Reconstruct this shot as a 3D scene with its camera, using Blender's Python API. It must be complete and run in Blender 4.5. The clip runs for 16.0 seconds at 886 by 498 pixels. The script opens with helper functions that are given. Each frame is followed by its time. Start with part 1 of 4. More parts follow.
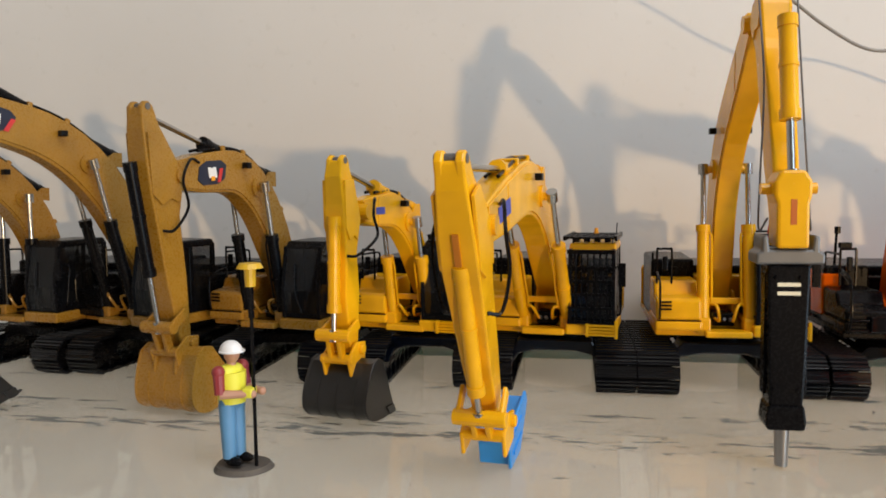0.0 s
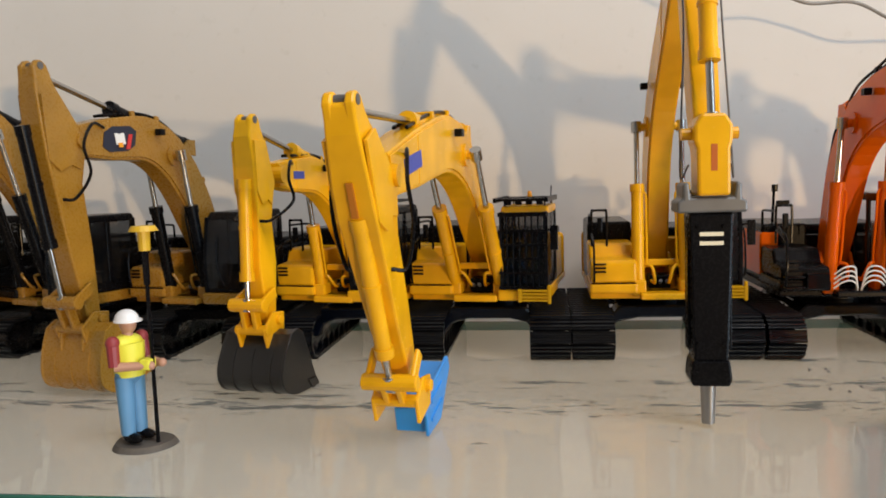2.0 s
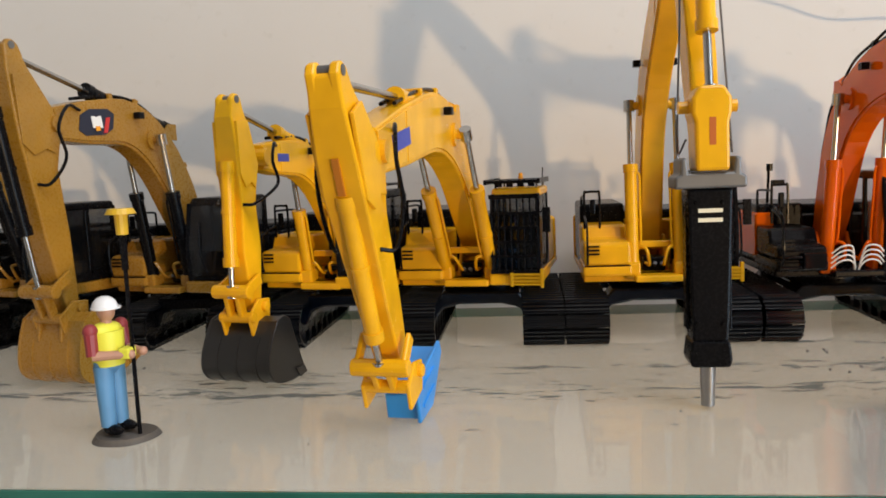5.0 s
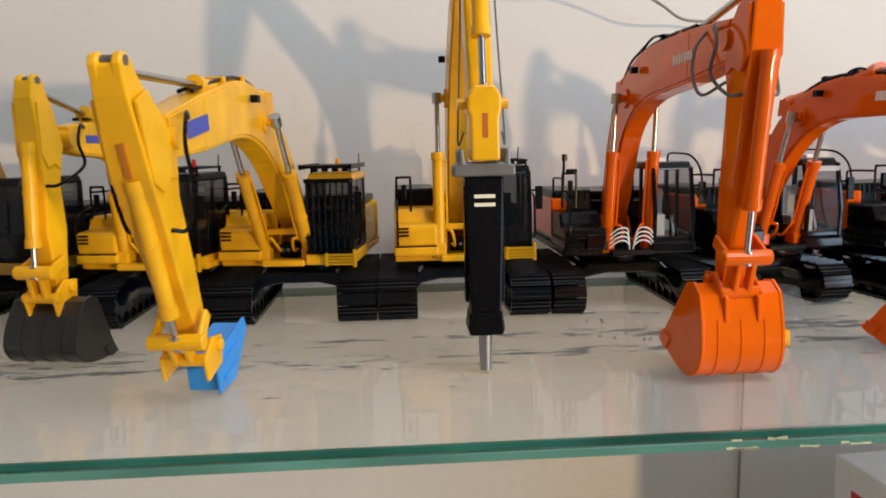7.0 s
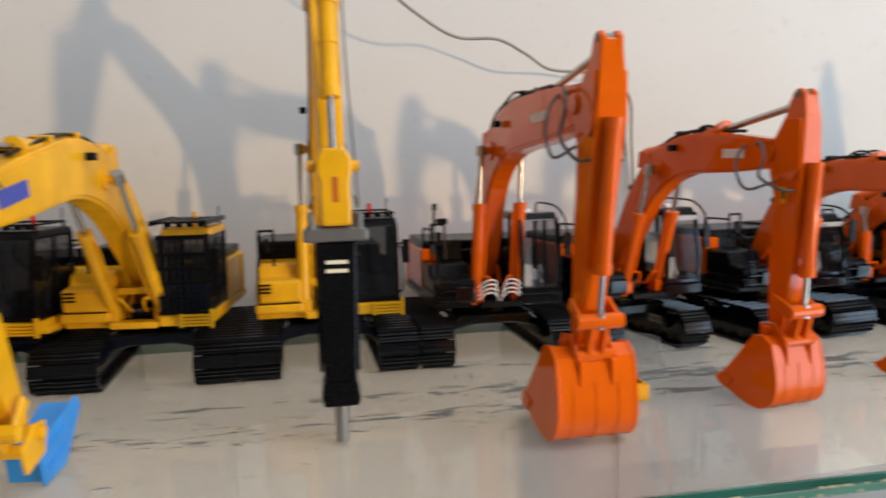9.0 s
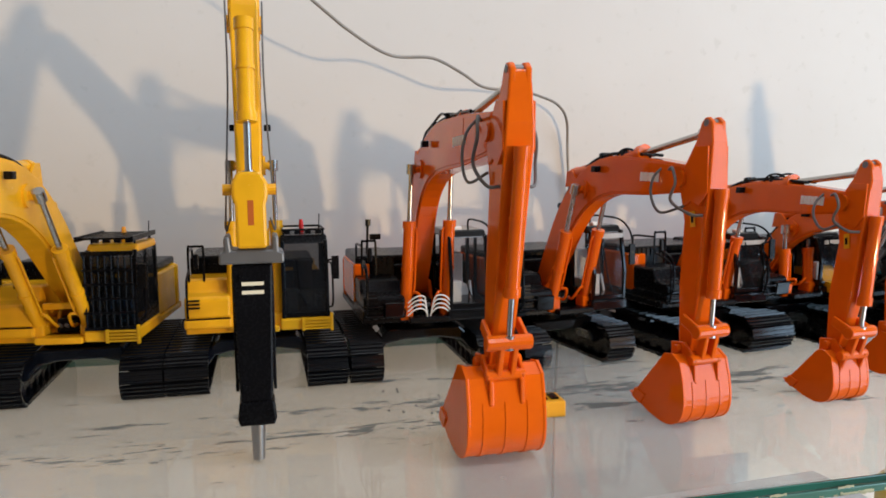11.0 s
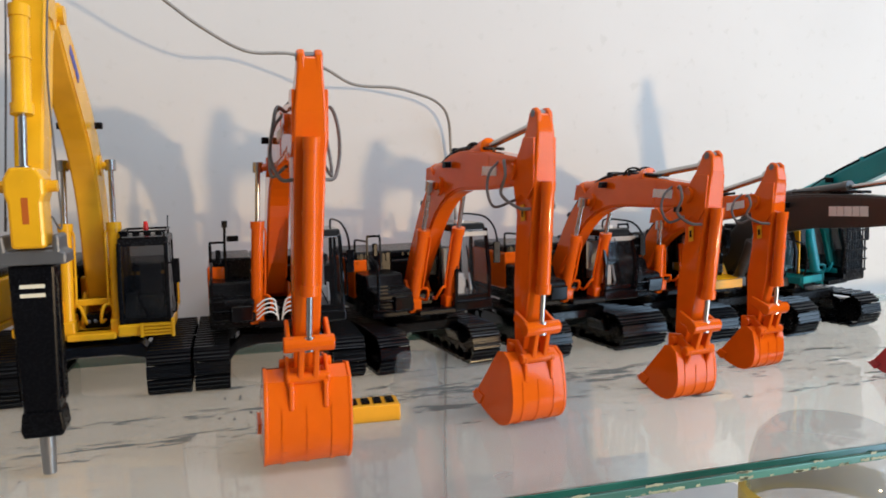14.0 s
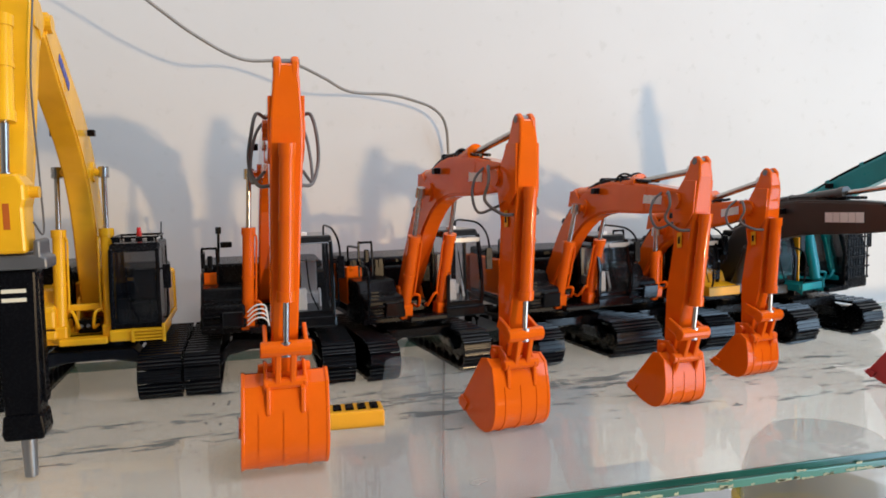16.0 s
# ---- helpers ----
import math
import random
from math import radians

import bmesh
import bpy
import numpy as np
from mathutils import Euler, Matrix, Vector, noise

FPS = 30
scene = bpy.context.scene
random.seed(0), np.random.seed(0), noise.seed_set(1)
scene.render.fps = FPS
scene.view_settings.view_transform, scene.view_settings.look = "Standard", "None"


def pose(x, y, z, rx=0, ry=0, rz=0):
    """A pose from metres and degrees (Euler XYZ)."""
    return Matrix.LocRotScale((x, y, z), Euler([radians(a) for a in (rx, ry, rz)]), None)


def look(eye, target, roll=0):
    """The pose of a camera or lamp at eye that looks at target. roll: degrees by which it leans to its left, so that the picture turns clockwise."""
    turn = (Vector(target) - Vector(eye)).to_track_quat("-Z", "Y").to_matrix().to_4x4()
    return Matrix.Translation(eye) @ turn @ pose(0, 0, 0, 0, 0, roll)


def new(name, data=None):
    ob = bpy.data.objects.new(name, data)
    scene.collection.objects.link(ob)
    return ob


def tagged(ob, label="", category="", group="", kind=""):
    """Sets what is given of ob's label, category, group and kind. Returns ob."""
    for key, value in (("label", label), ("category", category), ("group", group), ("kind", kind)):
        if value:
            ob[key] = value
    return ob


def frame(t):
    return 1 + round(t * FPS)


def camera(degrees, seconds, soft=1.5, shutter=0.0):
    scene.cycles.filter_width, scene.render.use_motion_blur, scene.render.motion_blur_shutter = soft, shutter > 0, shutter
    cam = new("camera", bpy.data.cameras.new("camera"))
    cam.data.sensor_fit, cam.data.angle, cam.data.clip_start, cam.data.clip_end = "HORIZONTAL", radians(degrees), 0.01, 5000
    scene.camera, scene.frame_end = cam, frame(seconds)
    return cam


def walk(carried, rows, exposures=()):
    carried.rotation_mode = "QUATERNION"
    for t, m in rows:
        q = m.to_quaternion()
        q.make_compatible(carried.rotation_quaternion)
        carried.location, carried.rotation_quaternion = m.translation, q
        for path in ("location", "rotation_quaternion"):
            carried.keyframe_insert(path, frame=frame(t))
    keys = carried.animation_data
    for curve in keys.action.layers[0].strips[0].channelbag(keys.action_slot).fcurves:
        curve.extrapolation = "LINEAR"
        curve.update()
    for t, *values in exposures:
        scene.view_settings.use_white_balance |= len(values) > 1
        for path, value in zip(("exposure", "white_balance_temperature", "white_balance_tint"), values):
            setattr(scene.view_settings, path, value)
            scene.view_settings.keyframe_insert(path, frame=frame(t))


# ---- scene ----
S = 0.02  # 1:50 models: lengths below are in full-size metres of the machines, times S in the world

# ---- camera ----
cam = camera(60.6, 16.0, soft=1.7, shutter=0.5)
PATH = [
    (0, 0.737, -0.572, 4.042, -0.979, 9.245, 3.219, -0.77),
    (0.5, 0.812, -0.577, 3.866, -0.906, 9.237, 3.012, -2.73),
    (1, 1.439, -0.409, 3.629, 0.117, 9.453, 2.628, -2.06),
    (1.5, 1.395, -0.329, 3.760, -0.048, 9.536, 2.986, -1.86),
    (2, 1.464, 0.094, 3.533, 0.117, 9.955, 2.559, -1.94),
    (2.5, 1.411, 0.172, 3.466, 0.087, 10.035, 2.486, -1.91),
    (3, 1.575, 0.480, 3.362, 0.235, 10.315, 2.148, -2.98),
    (3.2, 1.666, 0.623, 3.264, 0.298, 10.447, 1.998, -2.70),
    (5.3, 1.363, 0.298, 3.356, 0.267, 10.181, 2.291, -2.48),
    (5.5, 1.669, 0.166, 3.362, 0.796, 10.070, 2.290, -2.07),
    (6, 2.753, 0.136, 3.425, 2.663, 10.077, 2.337, -2.30),
    (6.5, 2.889, 0.496, 3.363, 3.291, 10.395, 2.002, -1.60),
    (7, 2.381, -0.414, 3.389, 2.943, 9.477, 2.025, -1.33),
    (7.5, 2.059, -0.728, 3.343, 2.914, 9.147, 2.018, -1.11),
    (8, 1.912, -0.356, 3.290, 2.844, 9.511, 1.963, -1.26),
    (8.5, 1.904, -0.220, 3.780, 2.924, 9.680, 2.805, -1.20),
    (9, 3.087, -0.059, 3.910, 4.965, 9.704, 2.831, -1.31),
    (9.5, 3.731, -0.116, 3.844, 6.132, 9.530, 2.762, -0.70),
    (9.7, 4.075, -0.170, 3.899, 6.330, 9.519, 2.881, -0.89),
    (11.8, 3.593, -0.545, 4.261, 5.956, 9.111, 3.175, -0.59),
    (12, 3.646, -0.555, 4.122, 6.012, 9.105, 3.078, -0.74),
    (12.5, 3.704, -0.500, 3.945, 6.220, 9.127, 2.947, -0.74),
    (13, 4.598, -0.628, 3.975, 7.503, 8.891, 3.000, -0.28),
    (13.5, 5.334, -0.642, 3.929, 8.116, 8.915, 2.976, -1.25),
    (14, 6.129, -0.608, 3.975, 8.811, 8.977, 3.003, -1.34),
    (14.5, 6.372, -0.743, 4.027, 9.085, 8.845, 3.186, -0.84),
    (15, 6.655, -0.692, 3.973, 9.266, 8.919, 3.074, -0.90),
    (15.5, 6.715, -0.679, 3.916, 9.175, 8.970, 3.001, -1.36),
    (16, 6.681, -0.757, 3.939, 9.122, 8.902, 3.069, -1.42),
]
walk(cam, [(t, look((S * x, S * y, S * z), (S * u, S * v, S * w), r)) for t, x, y, z, u, v, w, r in PATH],
     exposures=[(0.0, 0.16, 6550, 10), (5.5, 0.22, 6400, 10), (7.0, 0.20, 6300, 10), (8.5, 0.06, 6250, 10), (12.0, 0.09, 6000, 10), (16.0, 0.11, 5930, 10)])

WALL_Y, EDGE_Y = 19.0, 7.86

# ---- light ----
world = bpy.data.worlds.new("world")
scene.world = world
world.use_nodes = True
world.node_tree.nodes["Background"].inputs[0].default_value = (0.75, 0.85, 1.0, 1)
world.node_tree.nodes["Background"].inputs[1].default_value = 0.05


def area(name, eye, target, size, size_y, power, colour):
    data = bpy.data.lights.new(name, "AREA")
    data.shape, data.size, data.size_y = "RECTANGLE", size, size_y
    data.energy, data.color = power, colour
    ob = new(name, data)
    ob.matrix_world = look(eye, target)
    return ob


# low warm light from the front and right, a tall cool window, and a ceiling panel
area("door_light", (1.10, -1.32, -0.03), (0.14, 0.2, 0.1), 0.05, 0.05, 13.5, (1.0, 0.68, 0.36))
area("window_light", (1.65, -0.85, 0.15), (0.35, 0.3, 0.0), 0.9, 1.5, 21.0, (0.62, 0.82, 1.0))
area("ceiling_light", (0.72, -0.45, 1.32), (0.25, 0.2, 0.0), 1.0, 0.7, 13.3, (0.95, 0.96, 1.0))


# ---- materials ----
def material(name, colour, rough=0.5, metal=0.0, vary=0.12, scale=300.0, bump=0.02, coat=0.0, wear=None, spec=0.5):
    m = bpy.data.materials.new(name)
    m.use_nodes = True
    n, k = m.node_tree.nodes, m.node_tree.links
    b = n["Principled BSDF"]
    b.inputs["Metallic"].default_value = metal
    b.inputs["Coat Weight"].default_value = coat
    b.inputs["Coat Roughness"].default_value = 0.08
    b.inputs["Specular IOR Level"].default_value = spec
    co = n.new("ShaderNodeTexCoord")
    fine, wide = n.new("ShaderNodeTexNoise"), n.new("ShaderNodeTexNoise")
    fine.inputs["Scale"].default_value, wide.inputs["Scale"].default_value = scale * 4, scale / 4
    fine.inputs["Detail"].default_value = 6.0
    for q in (fine, wide):
        k.new(co.outputs["Object"], q.inputs["Vector"])
    ramp = n.new("ShaderNodeValToRGB")
    ramp.color_ramp.elements[0].position, ramp.color_ramp.elements[1].position = 0.3, 0.7
    lo, hi = 1 - vary, 1 + vary
    ramp.color_ramp.elements[0].color = (*[c * lo for c in colour], 1)
    ramp.color_ramp.elements[1].color = (*[min(c * hi, 1) for c in colour], 1)
    k.new(wide.outputs["Fac"], ramp.inputs["Fac"])
    last = ramp.outputs["Color"]
    if wear:
        edge = n.new("ShaderNodeValToRGB")
        edge.color_ramp.elements[0].position, edge.color_ramp.elements[1].position = 0.62, 0.72
        k.new(fine.outputs["Fac"], edge.inputs["Fac"])
        mix = n.new("ShaderNodeMix")
        mix.data_type = "RGBA"
        k.new(edge.outputs["Color"], mix.inputs[0])
        k.new(last, mix.inputs[6])
        mix.inputs[7].default_value = (*wear, 1)
        last = mix.outputs[2]
    k.new(last, b.inputs["Base Color"])
    rr = n.new("ShaderNodeMapRange")
    rr.inputs["To Min"].default_value, rr.inputs["To Max"].default_value = rough * 0.75, min(1, rough * 1.25)
    k.new(fine.outputs["Fac"], rr.inputs["Value"])
    k.new(rr.outputs["Result"], b.inputs["Roughness"])
    if bump:
        bp = n.new("ShaderNodeBump")
        bp.inputs["Strength"].default_value, bp.inputs["Distance"].default_value = bump, 0.00006
        k.new(fine.outputs["Fac"], bp.inputs["Height"])
        k.new(bp.outputs["Normal"], b.inputs["Normal"])
    return m


OCHRE = material("ochre_paint", (0.31, 0.155, 0.018), 0.28, wear=(0.25, 0.125, 0.017))
YELLOW = material("yellow_paint", (0.80, 0.40, 0.006), 0.25, spec=0.35)
ORANGE = material("orange_paint", (0.74, 0.118, 0.002), 0.06, vary=0.06, spec=0.3)
TEAL = material("teal_paint", (0.01, 0.30, 0.32), 0.3, coat=0.3)
CHARCOAL = material("charcoal_paint", (0.014, 0.0135, 0.013), 0.32, coat=0.1)
GREY = material("dark_grey_paint", (0.035, 0.034, 0.032), 0.4, coat=0.15)
RED = material("red_paint", (0.45, 0.02, 0.03), 0.32, coat=0.3)
BLUE = material("blue_paint", (0.03, 0.27, 0.72), 0.35, coat=0.2)
BLACK = material("black_plastic", (0.004, 0.004, 0.005), 0.27, spec=0.13)
GLOSSBLACK = material("gloss_black_paint", (0.003, 0.003, 0.004), 0.09, spec=0.4)
RUBBER = material("dark_track_metal", (0.005, 0.0055, 0.007), 0.2, wear=(0.014, 0.014, 0.016), spec=0.45)
NAVY = material("navy_black_paint", (0.004, 0.006, 0.012), 0.16, spec=0.3)
CHROME = material("chrome", (0.46, 0.45, 0.43), 0.25, 1.0, vary=0.04, scale=15, bump=0.0)
STEEL = material("grey_cast_metal", (0.16, 0.16, 0.16), 0.45, 0.6)
HOSEGREY = material("grey_rubber_hose", (0.10, 0.095, 0.09), 0.5)
NAVYBLACK = material("navy_black_print", (0.012, 0.016, 0.035), 0.4, vary=0.03, bump=0.0)
WHITE = material("white_print", (0.78, 0.78, 0.76), 0.5, vary=0.03, bump=0.0)
NAVYPRINT = material("blue_print", (0.06, 0.08, 0.36), 0.5, vary=0.03, bump=0.0)
SLOTBROWN = material("orange_brown_slot", (0.46, 0.15, 0.006), 0.5)
REDPRINT = material("red_print", (0.55, 0.03, 0.03), 0.5, vary=0.03, bump=0.0)
CREAM = material("cream_decal", (0.75, 0.68, 0.5), 0.5, vary=0.05)
AMBER = material("amber_lens", (0.85, 0.35, 0.02), 0.2, vary=0.05)
REDLENS = material("red_lens", (0.55, 0.02, 0.02), 0.2, vary=0.05)


def glass_material(name, colour, rough=0.02, mix=0.75):
    """Thin clear plastic: mostly see-through, with a gloss."""
    m = bpy.data.materials.new(name)
    m.use_nodes = True
    n, k = m.node_tree.nodes, m.node_tree.links
    b = n["Principled BSDF"]
    b.inputs["Base Color"].default_value = (*colour, 1)
    b.inputs["Roughness"].default_value = rough
    b.inputs["Alpha"].default_value = 1 - mix
    return m


PANE = glass_material("clear_plastic_pane", (0.006, 0.007, 0.009), 0.04, 0.42)

PALEPANE = glass_material("pale_clear_pane", (0.02, 0.022, 0.026), 0.03, 0.84)


# ---- mesh helpers ----
def part(name, bm, mat, parent=None, label="", m=None, smooth=False, bevel=0.0):
    """Links bm, in full-size metres, as one mesh object under parent."""
    if m is not None:
        bmesh.ops.transform(bm, matrix=m, verts=bm.verts)
    bmesh.ops.scale(bm, vec=(S, S, S), verts=bm.verts)
    bmesh.ops.recalc_face_normals(bm, faces=bm.faces)
    me = bpy.data.meshes.new(name)
    for f in bm.faces:
        f.smooth = smooth
    if smooth:
        for e in bm.edges:
            if len(e.link_faces) == 2 and e.calc_face_angle(0) > 0.6:
                e.smooth = False
    bm.to_mesh(me)
    bm.free()
    for q in (mat if isinstance(mat, (list, tuple)) else [mat]):
        me.materials.append(q)
    ob = new(name, me)
    if bevel:
        mod = ob.modifiers.new("bevel", "BEVEL")
        mod.width, mod.segments, mod.limit_method, mod.angle_limit = bevel * S, 2, "ANGLE", 0.7
    if parent is not None:
        ob.parent = parent
    if label:
        ob["label"] = label
    return ob


def box(bm, x0, x1, y0, y1, z0, z1, mi=0):
    v = [bm.verts.new((x, y, z)) for x in (x0, x1) for y in (y0, y1) for z in (z0, z1)]
    for q in ((0, 1, 3, 2), (4, 6, 7, 5), (0, 4, 5, 1), (2, 3, 7, 6), (0, 2, 6, 4), (1, 5, 7, 3)):
        bm.faces.new([v[i] for i in q]).material_index = mi
    return bm


def ubox(bm, x0, x1, u0, u1, z0, z1, mi=0):
    """A box with u, the way ahead of the machine, for y."""
    return box(bm, x0, x1, -u1, -u0, z0, z1, mi)


def prism(bm, pts, x0, x1, mi=0):
    """A (u, z) outline carried from x0 to x1."""
    a = [bm.verts.new((x0, -u, z)) for u, z in pts]
    b = [bm.verts.new((x1, -u, z)) for u, z in pts]
    fs = [bm.faces.new(a), bm.faces.new(b[::-1])]
    for i in range(len(pts)):
        j = (i + 1) % len(pts)
        fs.append(bm.faces.new((a[i], b[i], b[j], a[j])))
    for f in fs:
        f.material_index = mi
    return bm


def xprism(bm, pts, y0, y1, mi=0):
    """An (x, z) outline carried from y0 to y1."""
    a = [bm.verts.new((x, y0, z)) for x, z in pts]
    b = [bm.verts.new((x, y1, z)) for x, z in pts]
    fs = [bm.faces.new(a), bm.faces.new(b[::-1])]
    for i in range(len(pts)):
        j = (i + 1) % len(pts)
        fs.append(bm.faces.new((a[i], b[i], b[j], a[j])))
    for f in fs:
        f.material_index = mi
    return bm


def zprism(bm, pts, z0, z1, mi=0):
    """An (x, u) outline carried from z0 to z1."""
    a = [bm.verts.new((x, -u, z0)) for x, u in pts]
    b = [bm.verts.new((x, -u, z1)) for x, u in pts]
    bm.faces.new(a).material_index = mi
    bm.faces.new(b[::-1]).material_index = mi
    for i in range(len(pts)):
        j = (i + 1) % len(pts)
        bm.faces.new((a[i], b[i], b[j], a[j])).material_index = mi
    return bm


def tube(bm, p, q, r, r2=None, n=14, mi=0):
    p, q = Vector(p), Vector(q)
    d = (q - p).normalized()
    s = d.orthogonal().normalized()
    t = d.cross(s)
    r2 = r if r2 is None else r2
    rings = []
    for c, rad in ((p, r), (q, r2)):
        rings.append([bm.verts.new(c + rad * (math.cos(2 * math.pi * i / n) * s + math.sin(2 * math.pi * i / n) * t)) for i in range(n)])
    for i in range(n):
        bm.faces.new((rings[0][i], rings[0][(i + 1) % n], rings[1][(i + 1) % n], rings[1][i])).material_index = mi
    bm.faces.new(rings[0][::-1]).material_index = mi
    bm.faces.new(rings[1]).material_index = mi
    return bm


def hose(bm, pts, r, n=7, steps=8, mi=0):
    """A round cord through the points."""
    pts = [Vector(p) for p in pts]
    ext = [2 * pts[0] - pts[1]] + pts + [2 * pts[-1] - pts[-2]]
    line = []
    for i in range(1, len(ext) - 2):
        a, b, c, d = ext[i - 1:i + 3]
        for s in range(steps):
            t = s / steps
            line.append(0.5 * ((2 * b) + (c - a) * t + (2 * a - 5 * b + 4 * c - d) * t * t + (3 * b - a - 3 * c + d) * t ** 3))
    line.append(pts[-1])
    prev, side = None, None
    for i, p in enumerate(line):
        d = (line[min(i + 1, len(line) - 1)] - line[max(i - 1, 0)]).normalized()
        side = d.orthogonal().normalized() if side is None else (side - d * side.dot(d)).normalized()
        up = d.cross(side)
        ring = [bm.verts.new(p + r * (math.cos(2 * math.pi * j / n) * side + math.sin(2 * math.pi * j / n) * up)) for j in range(n)]
        if prev:
            for j in range(n):
                bm.faces.new((prev[j], prev[(j + 1) % n], ring[(j + 1) % n], ring[j])).material_index = mi
        else:
            bm.faces.new(ring[::-1]).material_index = mi
        prev = ring
    bm.faces.new(prev).material_index = mi
    return bm


def B():
    return bmesh.new()


def limb_outline(line, half):
    """The outline of a limb whose centre line bends through line, with half its depth at each point."""
    up, down = [], []
    for i, (u, z) in enumerate(line):
        a, b = line[max(i - 1, 0)], line[min(i + 1, len(line) - 1)]
        d = Vector((b[0] - a[0], b[1] - a[1])).normalized()
        up.append((u - d.y * half[i], z + d.x * half[i]))
        down.append((u + d.y * half[i], z - d.x * half[i]))
    return up + down[::-1]


def bezier(p, q, r, n):
    return [tuple((1 - t) ** 2 * a + 2 * t * (1 - t) * b + t * t * c for a, b, c in zip(p, q, r)) for t in [i / n for i in range(n + 1)]]


# ---- the place ----
def shelf_glass(dusty):
    """Clear float glass: see-through and glossy, under a thin film of dust, with flaked bluish-grey dirt in streaks along its length."""
    m = bpy.data.materials.new("dusty_shelf_glass" if dusty else "clean_shelf_glass")
    m.use_nodes = True
    n, k = m.node_tree.nodes, m.node_tree.links
    n.remove(n["Principled BSDF"])
    co = n.new("ShaderNodeTexCoord")

    def noise(scale, detail, rough=0.5):
        mp, nz = n.new("ShaderNodeMapping"), n.new("ShaderNodeTexNoise")
        mp.inputs["Scale"].default_value = scale
        nz.inputs["Scale"].default_value, nz.inputs["Detail"].default_value, nz.inputs["Roughness"].default_value = 1.0, detail, rough
        k.new(co.outputs["Object"], mp.inputs["Vector"])
        k.new(mp.outputs["Vector"], nz.inputs["Vector"])
        return nz.outputs["Fac"]

    def ramp(value, lo, hi, top):
        r = n.new("ShaderNodeMapRange")
        r.inputs["From Min"].default_value, r.inputs["From Max"].default_value, r.inputs["To Max"].default_value = lo, hi, top
        k.new(value, r.inputs["Value"])
        return r.outputs["Result"]

    def calc(op, a, b):
        q = n.new("ShaderNodeMath")
        q.operation = op
        for sock, v in zip(q.inputs, (a, b)):
            if isinstance(v, float):
                sock.default_value = v
            else:
                k.new(v, sock)
        return q.outputs[0]

    flakes = calc("ADD", noise((55, 230, 1), 9.0, 0.74), calc("MULTIPLY", noise((2.5, 55, 1), 2.0), 0.55))
    sep = n.new("ShaderNodeSeparateXYZ")  # the streaks lie in the middle of the shelf's depth
    k.new(co.outputs["Object"], sep.inputs[0])
    off = calc("ABSOLUTE", calc("SUBTRACT", sep.outputs["Y"], S * 11.9), 0.0)
    flakes = calc("SUBTRACT", flakes, ramp(off, S * 0.9, S * 3.4, 0.16))
    dirt = ramp(flakes, 0.83, 0.87, 0.9)
    film = calc("ADD", ramp(noise((30, 30, 30), 6.0), 0.3, 0.7, 0.05), 0.27)
    dust = n.new("ShaderNodeMix")
    dust.data_type = "RGBA"
    k.new(dirt, dust.inputs[0])
    dust.inputs[6].default_value, dust.inputs[7].default_value = (0.84, 0.79, 0.70, 1), (0.10, 0.12, 0.12, 1)
    diff, clear, gloss, fres = n.new("ShaderNodeBsdfDiffuse"), n.new("ShaderNodeBsdfTransparent"), n.new("ShaderNodeBsdfGlossy"), n.new("ShaderNodeLayerWeight")
    k.new(dust.outputs[2], diff.inputs["Color"])
    clear.inputs["Color"].default_value = (0.965, 0.975, 0.96, 1)
    gloss.inputs["Roughness"].default_value = 0.035
    fres.inputs["Blend"].default_value = 0.5
    shine = calc("ADD", calc("MULTIPLY", calc("POWER", fres.outputs["Facing"], 5.0), 0.75), 0.025)  # gloss grows at a grazing view
    body, top = n.new("ShaderNodeMixShader"), n.new("ShaderNodeMixShader")
    if dusty:
        k.new(calc("MAXIMUM", dirt, film), body.inputs[0])
    else:
        body.inputs[0].default_value = 0.02
    k.new(clear.outputs[0], body.inputs[1])
    k.new(diff.outputs[0], body.inputs[2])
    k.new(shine, top.inputs[0])
    k.new(body.outputs[0], top.inputs[1])
    k.new(gloss.outputs[0], top.inputs[2])
    k.new(top.outputs[0], n["Material Output"].inputs["Surface"])
    return m


SHELF = [shelf_glass(True), shelf_glass(False)]
BOARD = material("cream_painted_board", (0.73, 0.69, 0.61), 0.3, vary=0.05, scale=30, bump=0.0)
PLASTER = material("painted_plaster_wall", (0.68, 0.655, 0.615), 0.6, vary=0.03, scale=40, bump=0.5, wear=(0.65, 0.625, 0.58))
ROOM = material("room_plaster", (0.45, 0.435, 0.42), 0.8, vary=0.04, scale=8)
EDGEGLASS = material("green_glass_edge", (0.02, 0.11, 0.08), 0.12, vary=0.4, scale=90, coat=0.4)
EDGEGLASS2 = material("pale_green_glass_edge", (0.09, 0.22, 0.17), 0.15, vary=0.4, scale=70, coat=0.4)
CHIP = material("chipped_paint_rim", (0.42, 0.43, 0.27), 0.5, vary=0.25)
CLEAR = glass_material("clear_glass", (0.4, 0.43, 0.43), 0.02, 0.82)

